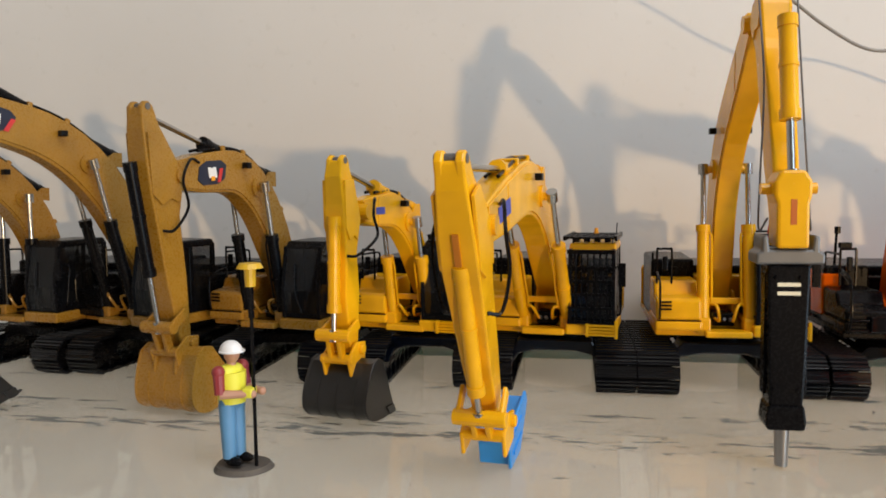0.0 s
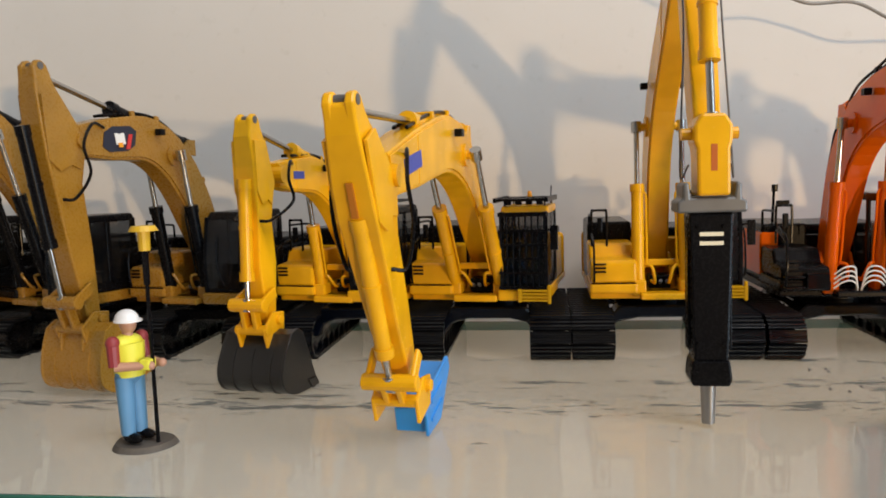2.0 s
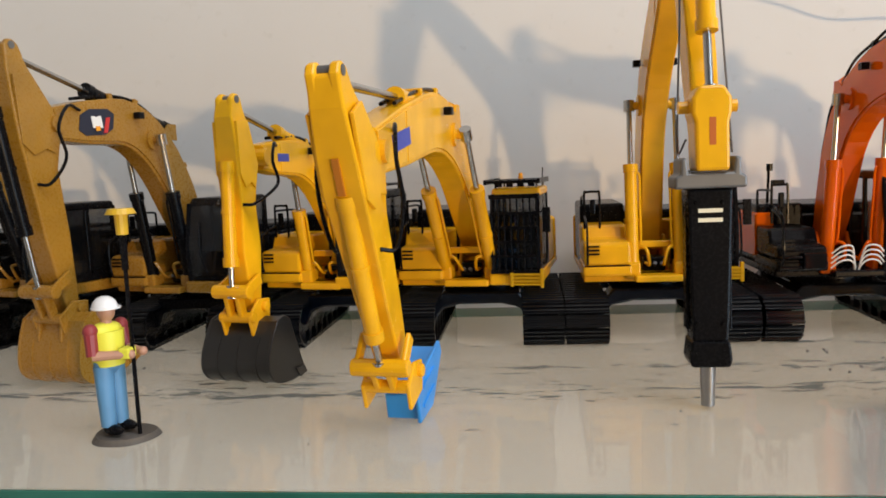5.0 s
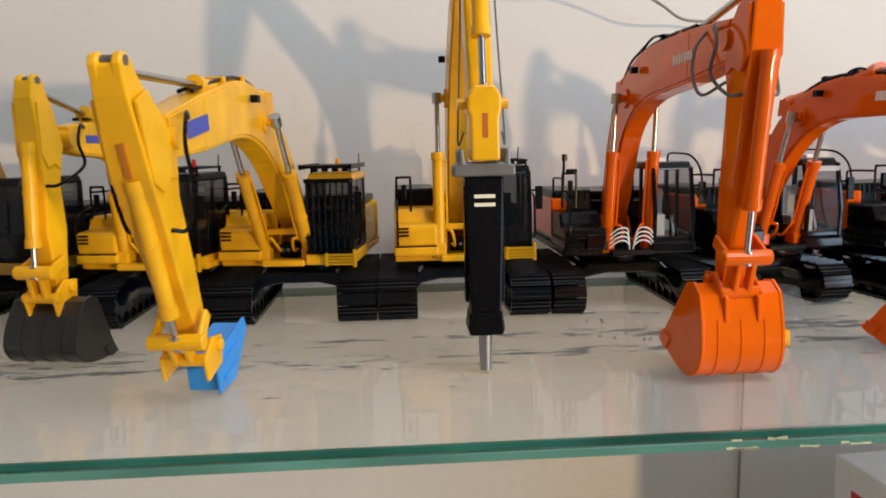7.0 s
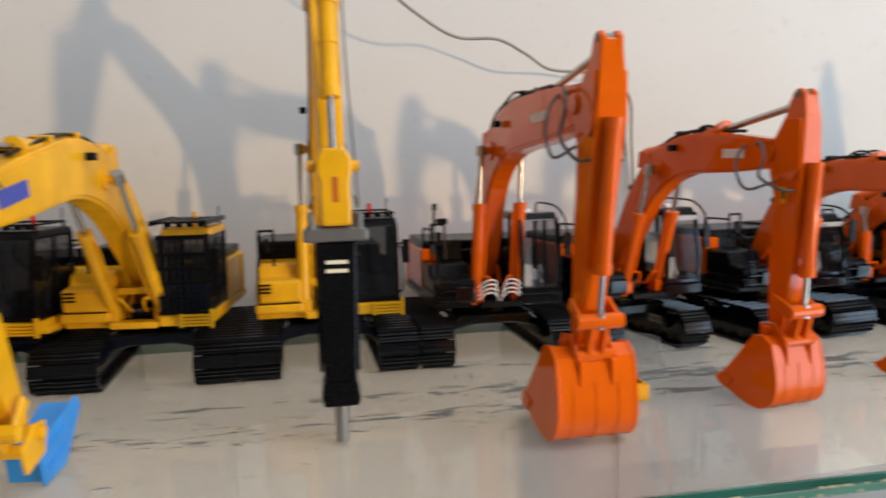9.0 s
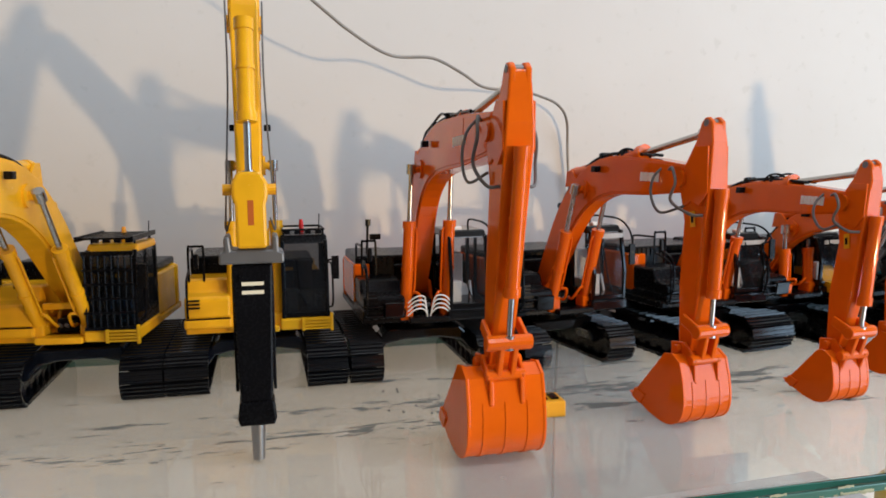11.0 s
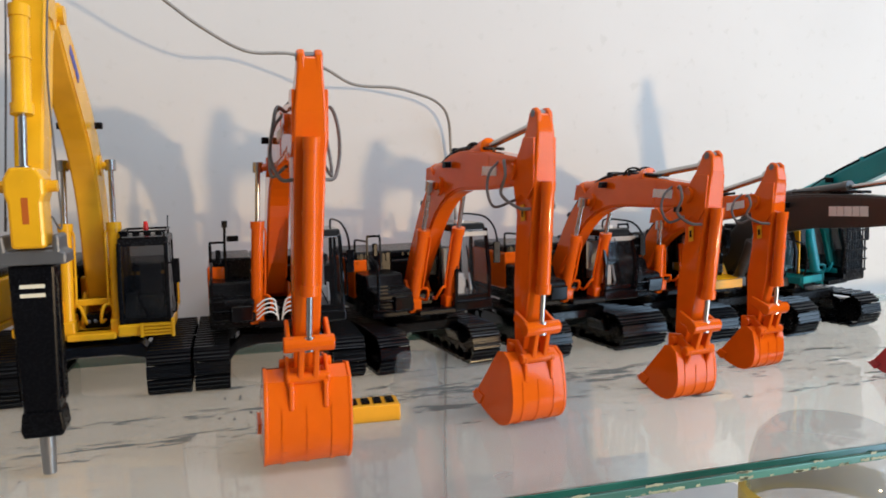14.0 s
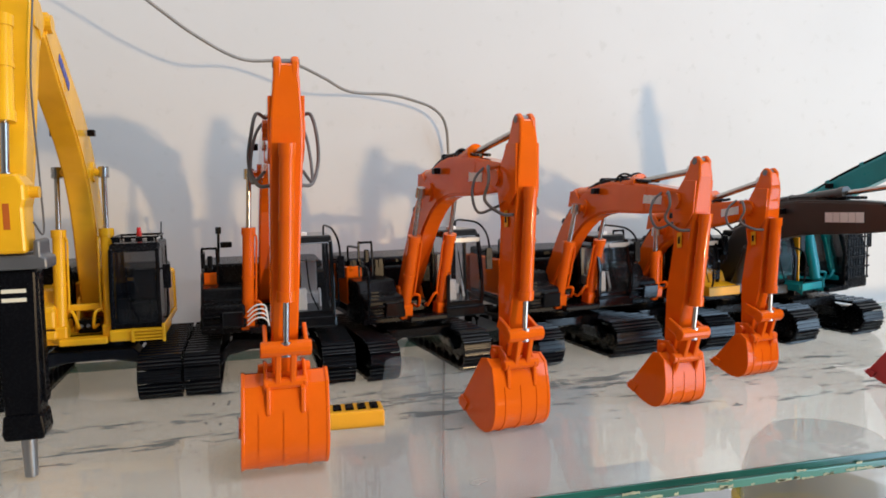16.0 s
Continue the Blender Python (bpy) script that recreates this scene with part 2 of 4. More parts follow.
X0, X1 = -24.0, 40.0
board = part("shelf_board", box(B(), X0, X1, EDGE_Y + 0.03, 17.9, -0.2, 0.0), SHELF)
for face in board.data.polygons:  # the dust lies on top
    face.material_index = 0 if face.normal.z > 0.5 else 1
tagged(board, "clear dusty glass shelf with flaked grey streaks", "shelf", kind="structure")
edge = part("shelf_edge", box(B(), X0, X1, EDGE_Y - 0.02, EDGE_Y + 0.026, -0.10, -0.004), EDGEGLASS, bevel=0.012)
tagged(edge, "green polished edge of the upper glass pane", "shelf edge", kind="structure")
edge = part("shelf_edge", box(B(), X0, X1, EDGE_Y - 0.05, EDGE_Y + 0.05, -0.22, -0.112), EDGEGLASS2, bevel=0.012)
tagged(edge, "green polished edge of the lower glass pane", "shelf edge", kind="structure")
wall = part("wall_north", box(B(), -68, 116, WALL_Y, WALL_Y + 4, -50, 75), PLASTER)
tagged(wall, "cream white painted plaster wall behind the shelf", "wall", kind="structure")
back = part("shelf_back_rail", box(B(), X0, X1, 17.905, 18.0, -0.2, 0.0), EDGEGLASS2)
tagged(back, "green back edge of the glass shelf", "shelf edge", kind="structure")
for nm, dims in (("wall_south", (-64, 112, -150, -146, -50, 75)), ("wall_west", (-68, -64, -150, 18.99, -50, 75)),
                 ("wall_east", (112, 116, -150, 18.99, -50, 75)), ("ceiling", (-68, 116, -150, 23, 75, 79)), ("floor", (-68, 116, -150, 23, -54, -50))):
    tagged(part(nm, box(B(), *dims), ROOM), "plain plaster of the room", "wall" if "wall" in nm else nm, kind="structure")

# ---- machines ----
SHOES = {}


def shoe_mesh(width, mat):
    """One track shoe: a plate with three grouser bars across it, lying along y."""
    key = (width, mat.name)
    if key not in SHOES:
        bm = B()
        pts = [(-0.118, -0.02), (0.118, -0.02), (0.118, 0.022), (0.1, 0.024), (0.09, 0.066), (0.066, 0.066), (0.056, 0.024), (0.0, 0.02),
               (-0.008, 0.05), (-0.03, 0.05), (-0.038, 0.02), (-0.09, 0.02), (-0.098, 0.05), (-0.112, 0.05), (-0.118, 0.022)]
        prism(bm, pts, -width / 2, width / 2)
        bmesh.ops.scale(bm, vec=(S, S, S), verts=bm.verts)
        bmesh.ops.recalc_face_normals(bm, faces=bm.faces)
        me = bpy.data.meshes.new("track_shoe")
        bm.to_mesh(me)
        bm.free()
        me.materials.append(mat)
        SHOES[key] = me
    return SHOES[key]


def build_track(root, x, width, length, mat, frame_mat):
    """A crawler track under root: frame, rollers and wheels in one mesh, with its shoes as pieces."""
    r, zc = 0.36, 0.42
    half = length / 2 - r - 0.06
    bm = B()
    w = width * 0.28
    prism(bm, [(-half + 0.2, 0.2), (half - 0.2, 0.2), (half - 0.05, 0.42), (half - 0.4, 0.62), (-half + 0.4, 0.62), (-half + 0.05, 0.42)], x - w, x + w)
    for u in (-half, half):
        tube(bm, (x - w * 0.8, -u, zc), (x + w * 0.8, -u, zc), r - 0.05, n=20)
        tube(bm, (x - w * 1.15, -u, zc), (x + w * 1.15, -u, zc), 0.13, n=12)
    for i in range(7):
        u = -half + 0.35 + (2 * half - 0.7) * i / 6
        tube(bm, (x - w * 1.05, -u, 0.17), (x + w * 1.05, -u, 0.17), 0.1, n=10)
    for u in (-half * 0.4, half * 0.4):
        tube(bm, (x - w, -u, 0.68), (x + w, -u, 0.68), 0.07, n=10)
    track = part("track", bm, frame_mat, root)
    me = shoe_mesh(width, mat)
    arc, straight = math.pi * r, 2 * half
    total = 2 * (arc + straight)
    count = int(total / 0.25)
    for i in range(count):
        s = total * i / count
        if s < straight:
            u, z, a = -half + s, zc + r, 0.0
        elif s < straight + arc:
            q = (s - straight) / r
            u, z, a = half + r * math.sin(q), zc + r * math.cos(q), q
        elif s < 2 * straight + arc:
            u, z, a = half - (s - straight - arc), zc - r, math.pi
        else:
            q = (s - 2 * straight - arc) / r
            u, z, a = -half - r * math.sin(q), zc - r * math.cos(q), math.pi + q
        ob = new("track_shoe", me)
        ob.parent = track
        ob.matrix_basis = Matrix.Translation((S * x, -S * u, S * z)) @ Matrix.Rotation(a, 4, "X")
    return track


def rounded(pts, steps=3):
    """A smooth open line through the points."""
    v = [Vector(p) for p in pts]
    e = [2 * v[0] - v[1]] + v + [2 * v[-1] - v[-2]]
    out = []
    for i in range(1, len(e) - 2):
        a, b, c, d = e[i - 1:i + 3]
        for k in range(steps):
            t = k / steps
            out.append(tuple(0.5 * ((2 * b) + (c - a) * t + (2 * a - 5 * b + 4 * c - d) * t * t + (3 * b - a - 3 * c + d) * t ** 3)))
    return out + [tuple(v[-1])]


def bucket_outline(b, k=1.0, curl=0.0):
    """The side of a digging bucket hung from its pin b; curl in degrees."""
    back = rounded([(0.34, 0.02), (0.47, -0.34), (0.55, -0.74), (0.50, -1.04), (0.28, -1.23), (-0.04, -1.28), (-0.5, -1.2)])
    pts = [(0.10, 0.16)] + back + [(-1.08, -1.0), (-1.0, -0.88), (-0.48, -0.28), (-0.14, 0.12)]
    c, s = math.cos(math.radians(curl)), math.sin(math.radians(curl))
    return [(b[0] + k * (u * c - z * s), b[1] + k * (u * s + z * c)) for u, z in pts]


def digging_bucket(root, m, b, width, mat, k=1.0, curl=0.0, teeth=5):
    out = bucket_outline(b, k, curl)
    bm = B()
    prism(bm, out, -width / 2 + 0.045, width / 2 - 0.045)
    bk = part("bucket", bm, mat, root, m=m, smooth=True)
    for s in (-1, 1):  # side plates stand a little proud
        bm = B()
        c = sum((Vector(p) for p in out), Vector((0, 0))) / len(out)
        prism(bm, [tuple(c + (Vector(p) - c) * 1.025) for p in out], *sorted((s * width / 2, s * (width / 2 - 0.05))))
        part("side_plate", bm, mat, bk, m=m, bevel=0.012)
        bm = B()
        p, q = Vector(out[-4]), Vector(out[-5])
        prism(bm, [tuple(p), tuple(p.lerp(q, 0.5)), tuple(p.lerp(q, 0.5) + Vector((0.16, 0.22)) * k), tuple(p + Vector((0.1, 0.2)) * k)], *sorted((s * (width / 2 + 0.03), s * (width / 2 - 0.01))))
        part("side_cutter", bm, mat, bk, m=m)
    tip, nxt = Vector(out[-4]), Vector(out[-5])
    d = (tip - nxt).normalized()
    n = Vector((-d.y, d.x))
    for i in range(teeth):
        x = -width / 2 + 0.07 + (width - 0.14) * i / (teeth - 1)
        t = B()
        a, e = tip - 0.1 * d, tip + 0.17 * k * d
        prism(t, [tuple(a + 0.05 * n), tuple(e), tuple(a - 0.06 * n)], x - 0.05, x + 0.05)
        part("tooth", t, mat, bk, m=m)
    for x in (-width * 0.28, 0, width * 0.28):  # wear strips round the back
        t = B()
        run = out[4:17]
        off = []
        for i, p in enumerate(run):
            p0, p1 = Vector(run[max(i - 1, 0)]), Vector(run[min(i + 1, len(run) - 1)])
            dd = (p1 - p0).normalized()
            off.append(tuple(Vector(p) + Vector((-dd.y, dd.x)) * 0.012))
        prism(t, [tuple(Vector(p) + (c - Vector(p)) * 0.03) for p in run] + off[::-1], x - 0.03, x + 0.03)
        part("wear_strip", t, mat, bk, m=m)
    for s in (-1, 1):  # ears that carry the pins
        t = B()
        b0 = Vector(b)
        prism(t, [tuple(b0 + Vector(p) * k) for p in ((-0.16, -0.3), (-0.12, 0.12), (0.1, 0.17), (0.46, -0.02), (0.5, -0.36), (0.36, -0.62))], *sorted((s * 0.2, s * 0.26)))
        part("ear", t, mat, bk, m=m, bevel=0.015)
    return bk


def cylinder(root, m, p, q, r, mat, name, share=0.6, gaiter=None):
    """A hydraulic cylinder from p to q: barrel with end caps and its chrome rod."""
    p, q = Vector(p), Vector(q)
    d = q - p
    e = p + d * share
    bm = B()
    tube(bm, p, e, r, n=16)
    n = d.normalized()
    tube(bm, e - n * 0.1, e + n * 0.04, r * 1.18, n=16)
    tube(bm, p - n * 0.06, p + n * 0.1, r * 1.12, n=16)
    tube(bm, p + n * (d.length * share * 0.45), p + n * (d.length * share * 0.45 + 0.05), r * 1.12, n=16)
    barrel = part(name, bm, mat, root, m=m, smooth=True)
    bm = B()
    tube(bm, e, q, r * 0.43, n=12)
    tube(bm, q - n * 0.1, q + n * 0.1, r * 0.85, n=12)
    part("rod", bm, CHROME, barrel, "chrome piston rod", m=m, smooth=True)
    return barrel


def plate(root, m, name, place, w, h, mat, side=-1, turn=0.0, lean=0.0, label="", cut=0.0):
    """A thin sticker on the side of a limb."""
    x, u, z = place
    bm = B()
    a = math.radians(turn)
    pts = []
    corners = [(-w / 2 - lean, -h / 2), (w / 2 - lean, -h / 2), (w / 2 + lean, h / 2), (-w / 2 + lean, h / 2)]
    if cut:
        corners = [tuple(Vector(c).lerp(Vector(corners[(i + q) % 4]), cut)) for i, c in enumerate(corners) for q in (-1, 1)]
    for du, dz in corners:
        pts.append((u + du * math.cos(a) - dz * math.sin(a), z + du * math.sin(a) + dz * math.cos(a)))
    prism(bm, pts, *sorted((x, x + side * 0.012)))
    return part(name, bm, mat, root, label, m=m)


def excavator(label, x, y, aim, paint, foot, knee, tip, top, bottom, spec):
    """A crawler excavator. foot, knee, tip: the boom's pins and bend; top, bottom: the stick's ends; all (u, z)."""
    g = spec.get
    gauge, shoe, length = g("gauge", 2.6), g("shoe", 0.75), g("length", 4.1)
    under, base = g("under", NAVY), g("base", paint)
    root = new("excavator")
    root.matrix_world = pose(S * x, S * y, 0, 0, 0, g("turn", 0.0))
    tagged(root, label, "excavator", group="row of model excavators")
    m = Matrix.Rotation(math.radians(aim - g("turn", 0.0)), 4, "Z")
    # undercarriage
    for s in (-1, 1):
        build_track(root, s * gauge / 2, shoe, length, RUBBER, under)
    bm, h = B(), gauge / 2
    ARCH = [(-h, 0.30), (-h, 0.60), (-h + 0.35, 0.74), (-0.75, 0.93), (0.75, 0.93), (h - 0.35, 0.74), (h, 0.60), (h, 0.30), (h - 0.28, 0.36), (h * 0.62, 0.62), (0.4, 0.70), (-0.4, 0.70), (-h * 0.62, 0.62), (-h + 0.28, 0.36)]
    xprism(bm, ARCH, -1.25, -0.62)
    xprism(bm, ARCH, 0.62, 1.25)
    box(bm, -0.8, 0.8, -0.7, 0.7, 0.72, 0.93)
    part("car_body", bm, under, root, bevel=0.04)
    bm = B()
    tube(bm, (0, 0, 0.9), (0, 0, 1.12), 0.82, n=32)
    tube(bm, (0, 0, 1.0), (0, 0, 1.06), 0.9, n=32)
    part("swing_ring", bm, BLACK, root, smooth=True)
    # upper frame
    tail = g("tail", 2.5)
    bm = B()
    ubox(bm, -1.32, 1.32, -tail + 0.5, 1.45, 1.1, 1.24)
    ubox(bm, -0.42, 0.42, 1.2, 1.75, 1.12, 1.24)
    part("deck", bm, g("deck", BLACK), root, m=m, bevel=0.03)
    bm = B()
    ubox(bm, -1.34, -0.46, 0.25, 1.62, 1.22, 1.42)
    tt = g("tank", 2.12)
    prism(bm, [(0.25, 1.42), (1.60, 1.42), (1.60, tt - 0.33), (1.52, tt - 0.28), (1.16, tt - 0.25), (1.06, tt - 0.04), (1.0, tt), (0.25, tt)], -1.32, -0.48)
    housing = part("fuel_tank", bm, g("side", paint), root, m=m, bevel=0.05)
    bm = B()
    for i in range(3):
        ubox(bm, -1.24, -1.04, 1.60, 1.63, 1.62 + 0.07 * i, 1.655 + 0.07 * i)
    part("vent", bm, BLACK, housing, "black louvre slots", m=m)
    bm = B()
    ubox(bm, -1.31, -0.49, 1.585, 1.615, 1.405, 1.425)
    part("seam", bm, BLACK, housing, m=m)
    bm = B()
    ubox(bm, -1.30, -0.44, -1.5, 0.3, 1.24, g("hood_top", 2.36))
    hood = part("engine_hood", bm, g("hood", BLACK), root, m=m, bevel=0.06)
    part("side_door", ubox(B(), -0.43, 1.30, -tail + 0.55, 0.1, 1.24, 2.12), g("door", BLACK), root, m=m, bevel=0.05)
    part("hood_cover", ubox(B(), -0.43, 1.22, -tail + 0.6, -0.2, 2.125, 2.3), g("hood", BLACK), root, m=m, bevel=0.05)
    if g("panel", False):
        part("engine_panel", ubox(B(), -1.345, -1.0, -1.4, 0.36, 1.35, 2.2), paint, hood, m=m, bevel=0.04)
    bm = B()
    for i in range(6):
        ubox(bm, -1.2 + 0.12 * i, -1.14 + 0.12 * i, 0.3, 0.33, 2.14, 2.32)
    part("grille", bm, BLACK, hood, m=m)
    bm = B()
    arc = [(1.34 * math.sin(q), -tail + 0.85 - 0.8 * math.cos(q)) for q in [math.radians(a) for a in range(-85, 86, 10)]]
    zprism(bm, [(-1.34, -tail + 0.95)] + arc + [(1.34, -tail + 0.95)], 1.2, 2.15)
    part("counterweight", bm, paint, root, m=m, bevel=0.08)
    # handrail and lamp on the tank side
    rail = g("rail", 2.75)
    part("handrail", hose(B(), [(-0.98, -1.05, 2.05), (-0.98, -1.05, rail - 0.05), (-1.03, -1.05, rail), (-1.21, -1.05, rail), (-1.26, -1.05, rail - 0.05), (-1.26, -1.05, 2.05)], 0.024, steps=4), BLACK, root, m=m)
    part("handrail", hose(B(), [(-1.26, -1.05, rail - 0.1), (-1.26, -0.3, rail - 0.12), (-1.26, -0.2, rail - 0.2), (-1.26, -0.2, 2.3)], 0.024, steps=4), BLACK, root, m=m)
    part("handrail", hose(B(), [(-1.26, -1.62, 1.45), (-1.26, -1.66, 1.6), (-1.26, -1.66, 2.05), (-1.26, -1.5, 2.2), (-1.26, -1.08, 2.3)], 0.022, steps=4), BLACK, root, m=m)
    bm = B()
    box(bm, -1.16, -1.06, -1.14, -1.06, rail - 0.42, rail - 0.14)
    part("mirror", bm, BLACK, root, m=m, bevel=0.02)
    # cab
    c0, c1, cf, cb, ct = g("cab_x", 0.48), g("cab_x", 0.48) + g("cab_w", 0.9), 1.68, 0.15, g("cab_top", 2.95)
    cabmat = g("cab", BLACK)
    bm = B()
    ubox(bm, c0 - 0.04, c1 + 0.02, cb, cf + 0.06, 1.14, 1.36)
    cabbase = part("cab_base", bm, base, root, m=m, bevel=0.04)
    if g("bumper", False):
        for i in range(4):
            part("slat", ubox(B(), c0 + 0.42, c1, cf + 0.08, cf + 0.13, 1.15 + 0.06 * i, 1.185 + 0.06 * i), base, cabbase, m=m)
        part("slat_post", ubox(B(), c0 + 0.36, c0 + 0.42, cf + 0.04, cf + 0.13, 1.13, 1.38), base, cabbase, m=m)
        part("slat_post", ubox(B(), c1, c1 + 0.06, cf + 0.04, cf + 0.13, 1.1, 1.45), base, cabbase, m=m, bevel=0.015)
    bm = B()
    prism(bm, [(cb, 1.36), (cf - 0.02, 1.36), (cf - 0.02, 1.47), (cb + 0.12, 1.55), (cb + 0.12, 2.1), (cb, 2.1)], c0 + 0.005, c1 - 0.005)
    cab = part("cab", bm, cabmat, root, m=m, bevel=0.025)
    bm = B()
    prism(bm, [(cb, ct - 0.16), (cf - 0.13, ct - 0.16), (cf - 0.28, ct), (cb + 0.06, ct)], c0, c1)
    part("roof", bm, g("roof_paint", cabmat), cab, m=m, bevel=0.04)
    for xx in (c0, c1 - 0.075):
        bm = B()
        prism(bm, [(cf - 0.07, 1.36), (cf, 1.36), (cf + 0.04, 1.95), (cf - 0.12, ct - 0.1), (cf - 0.2, ct - 0.1), (cf - 0.04, 1.95)], xx, xx + 0.075)
        part("pillar", bm, cabmat, cab, m=m, bevel=0.015)
        part("pillar", ubox(B(), xx, xx + 0.07, cb + 0.01, cb + 0.1, 2.09, ct - 0.1), cabmat, cab, m=m)
        bm = B()
        prism(bm, [(0.78, 1.46), (0.88, 1.46), (0.88, ct - 0.1), (0.78, ct - 0.1)], xx, xx + 0.06)
        part("pillar", bm, cabmat, cab, m=m, bevel=0.015)
        bm = B()
        prism(bm, [(cb, 1.36), (cf, 1.36), (cf + 0.005, 1.5), (cb, 1.66)], xx - 0.004, xx + 0.06)
        part("door_panel", bm, cabmat, cab, m=m, bevel=0.015)
    bm = B()
    prism(bm, [(cf - 0.02, 1.45), (cf + 0.02, 1.95), (cf - 0.135, ct - 0.15), (cf - 0.155, ct - 0.15), (cf, 1.95), (cf - 0.04, 1.45)], c0 + 0.07, c1 - 0.07)
    part("windscreen", bm, g("pane", PANE), cab, "clear plastic windscreen", m=m)
    for xx in (c0 + 0.02, c1 - 0.04):
        bm = B()
        prism(bm, [(cb + 0.1, 1.55), (cf - 0.05, 1.45), (cf - 0.02, 1.95), (cf - 0.16, ct - 0.14), (cb + 0.1, ct - 0.14)], xx, xx + 0.02)
        part("side_window", bm, g("pane", PANE), cab, m=m)
    bm = B()
    ubox(bm, c0 + 0.25, c1 - 0.22, 0.45, 0.9, 1.4, 1.72)
    ubox(bm, c0 + 0.27, c1 - 0.24, 0.4, 0.52, 1.7, 2.35)
    tube(bm, (c0 + 0.25, -1.25, 1.4), (c0 + 0.25, -1.1, 1.85), 0.03, n=8)
    tube(bm, (c1 - 0.25, -1.25, 1.4), (c1 - 0.25, -1.1, 1.85), 0.03, n=8)
    ubox(bm, c0 + 0.1, c0 + 0.3, 1.3, 1.5, 1.4, 1.9)
    part("seat", bm, g("seat", HOSEGREY), cab, m=m, bevel=0.03)
    bm = B()
    hose(bm, [(c0 + 0.5, -cf - 0.03, 1.5), (c0 + 0.35, -cf - 0.05, 1.9), (c0 + 0.3, -cf + 0.05, 2.5)], 0.014, steps=4)
    part("wiper", bm, BLACK, cab, m=m)
    bm = B()
    tube(bm, (c1 - 0.02, -cf + 0.1, 2.45), (c1 + 0.16, -cf - 0.02, 2.5), 0.02, n=8)
    box(bm, c1 + 0.06, c1 + 0.2, -cf - 0.06, -cf, 2.1, 2.55)
    part("mirror", bm, BLACK, cab, m=m, bevel=0.03)
    if g("grab", True):
        bm = B()
        hose(bm, [(c1 + 0.02, -cf + 0.25, 1.5), (c1 + 0.09, -cf + 0.2, 1.6), (c1 + 0.09, -cf + 0.3, 2.3), (c1 + 0.02, -cf + 0.3, 2.4)], 0.02, steps=4)
        part("grab_rail", bm, BLACK, cab, m=m)
    roof = g("roof", "")
    if roof:
        bm = B()
        for uu in (cf - 0.3, cb + 0.2):
            tube(bm, (c0 + 0.05, -uu, ct + 0.1), (c1 - 0.05, -uu, ct + 0.1), 0.022, n=8)
            for xx in (c0 + 0.07, c1 - 0.07):
                tube(bm, (xx, -uu, ct - 0.02), (xx, -uu, ct + 0.1), 0.02, n=8)
        for xx in (c0 + 0.05, c1 - 0.05):
            tube(bm, (xx, -cf + 0.3, ct + 0.1), (xx, -cb - 0.2, ct + 0.1), 0.022, n=8)
        for i in range(4):
            ubox(bm, c0 + 0.08 + 0.2 * i, c0 + 0.2 + 0.2 * i, cf - 0.32, cf - 0.24, ct + 0.02, ct + 0.11)
        part("roof_rack", bm, BLACK, cab, "black roof rack with work lamps", m=m)
        bm = B()
        tube(bm, (c0 + 0.45, -0.7, ct), (c0 + 0.45, -0.7, ct + 0.12), 0.05, n=12)
        tube(bm, (c0 + 0.45, -0.7, ct + 0.12), (c0 + 0.45, -0.7, ct + 0.26), 0.055, 0.035, n=12)
        part("beacon", bm, AMBER if roof == "amber" else REDLENS, cab, "small warning beacon", m=m, smooth=True)
        bm = B()
        tube(bm, (c1 - 0.08, -0.4, ct), (c1 - 0.06, -0.4, ct + 0.35), 0.012, n=6)
        part("aerial", bm, BLACK, cab, m=m)
    if g("guard", False):
        bm = B()
        ubox(bm, c0, c1, cf + 0.055, cf + 0.10, 1.36, 1.42)
        fg = part("front_guard", bm, BLACK, root, "black barred windscreen guard", m=m)
        for i in range(8):
            xx = c0 + 0.04 + (c1 - c0 - 0.08) * i / 7
            part("bar", tube(B(), (xx, -cf - 0.08, 1.38), (xx, -cf - 0.08, ct - 0.12), 0.02, n=6), BLACK, fg, m=m)
        part("bar", ubox(B(), c0, c1, cf + 0.055, cf + 0.10, ct - 0.18, ct - 0.10), BLACK, fg, m=m)
        for i in range(4):
            zz = 1.42 + (ct - 1.6) * (i + 1) / 5
            part("bar", ubox(B(), c0 + 0.01, c1 - 0.01, cf + 0.10, cf + 0.125, zz - 0.022, zz + 0.022), BLACK, fg, m=m)
        bm = B()
        ubox(bm, c0 - 0.06, c0 - 0.01, cf - 1.3, cf + 0.2, ct + 0.08, ct + 0.17)
        rg = part("roof_guard", bm, BLACK, root, "black slatted roof guard", m=m)
        part("rail", ubox(B(), c1, c1 + 0.05, cf - 1.3, cf + 0.2, ct + 0.08, ct + 0.17), BLACK, rg, m=m)
        for i in range(7):
            uu = cf + 0.12 - 1.3 * i / 6
            part("slat", ubox(B(), c0 - 0.05, c1 + 0.03, uu - 0.04, uu + 0.04, ct + 0.11, ct + 0.15), BLACK, rg, m=m)
    # boom; the arm of some machines leans a little to one side
    lean = Matrix.Identity(4)
    lean[0][2], lean[0][3] = g("lean", 0.0), -1.5 * g("lean", 0.0)
    m = m @ lean
    bw = g("boom_w", 0.36) / 2
    f, t, c = Vector(foot), Vector(tip), Vector(knee)
    kk = (c - 0.125 * f - 0.105 * t) / 0.77  # the bend's middle comes to lie on the knee
    q1, q2 = f.lerp(kk, 0.50), kk.lerp(t, 0.42)
    line = [tuple(f), tuple(f.lerp(q1, 0.5))] + bezier(tuple(q1), tuple(kk), tuple(q2), 8) + [tuple(q2.lerp(t, 0.5)), tuple(t)]
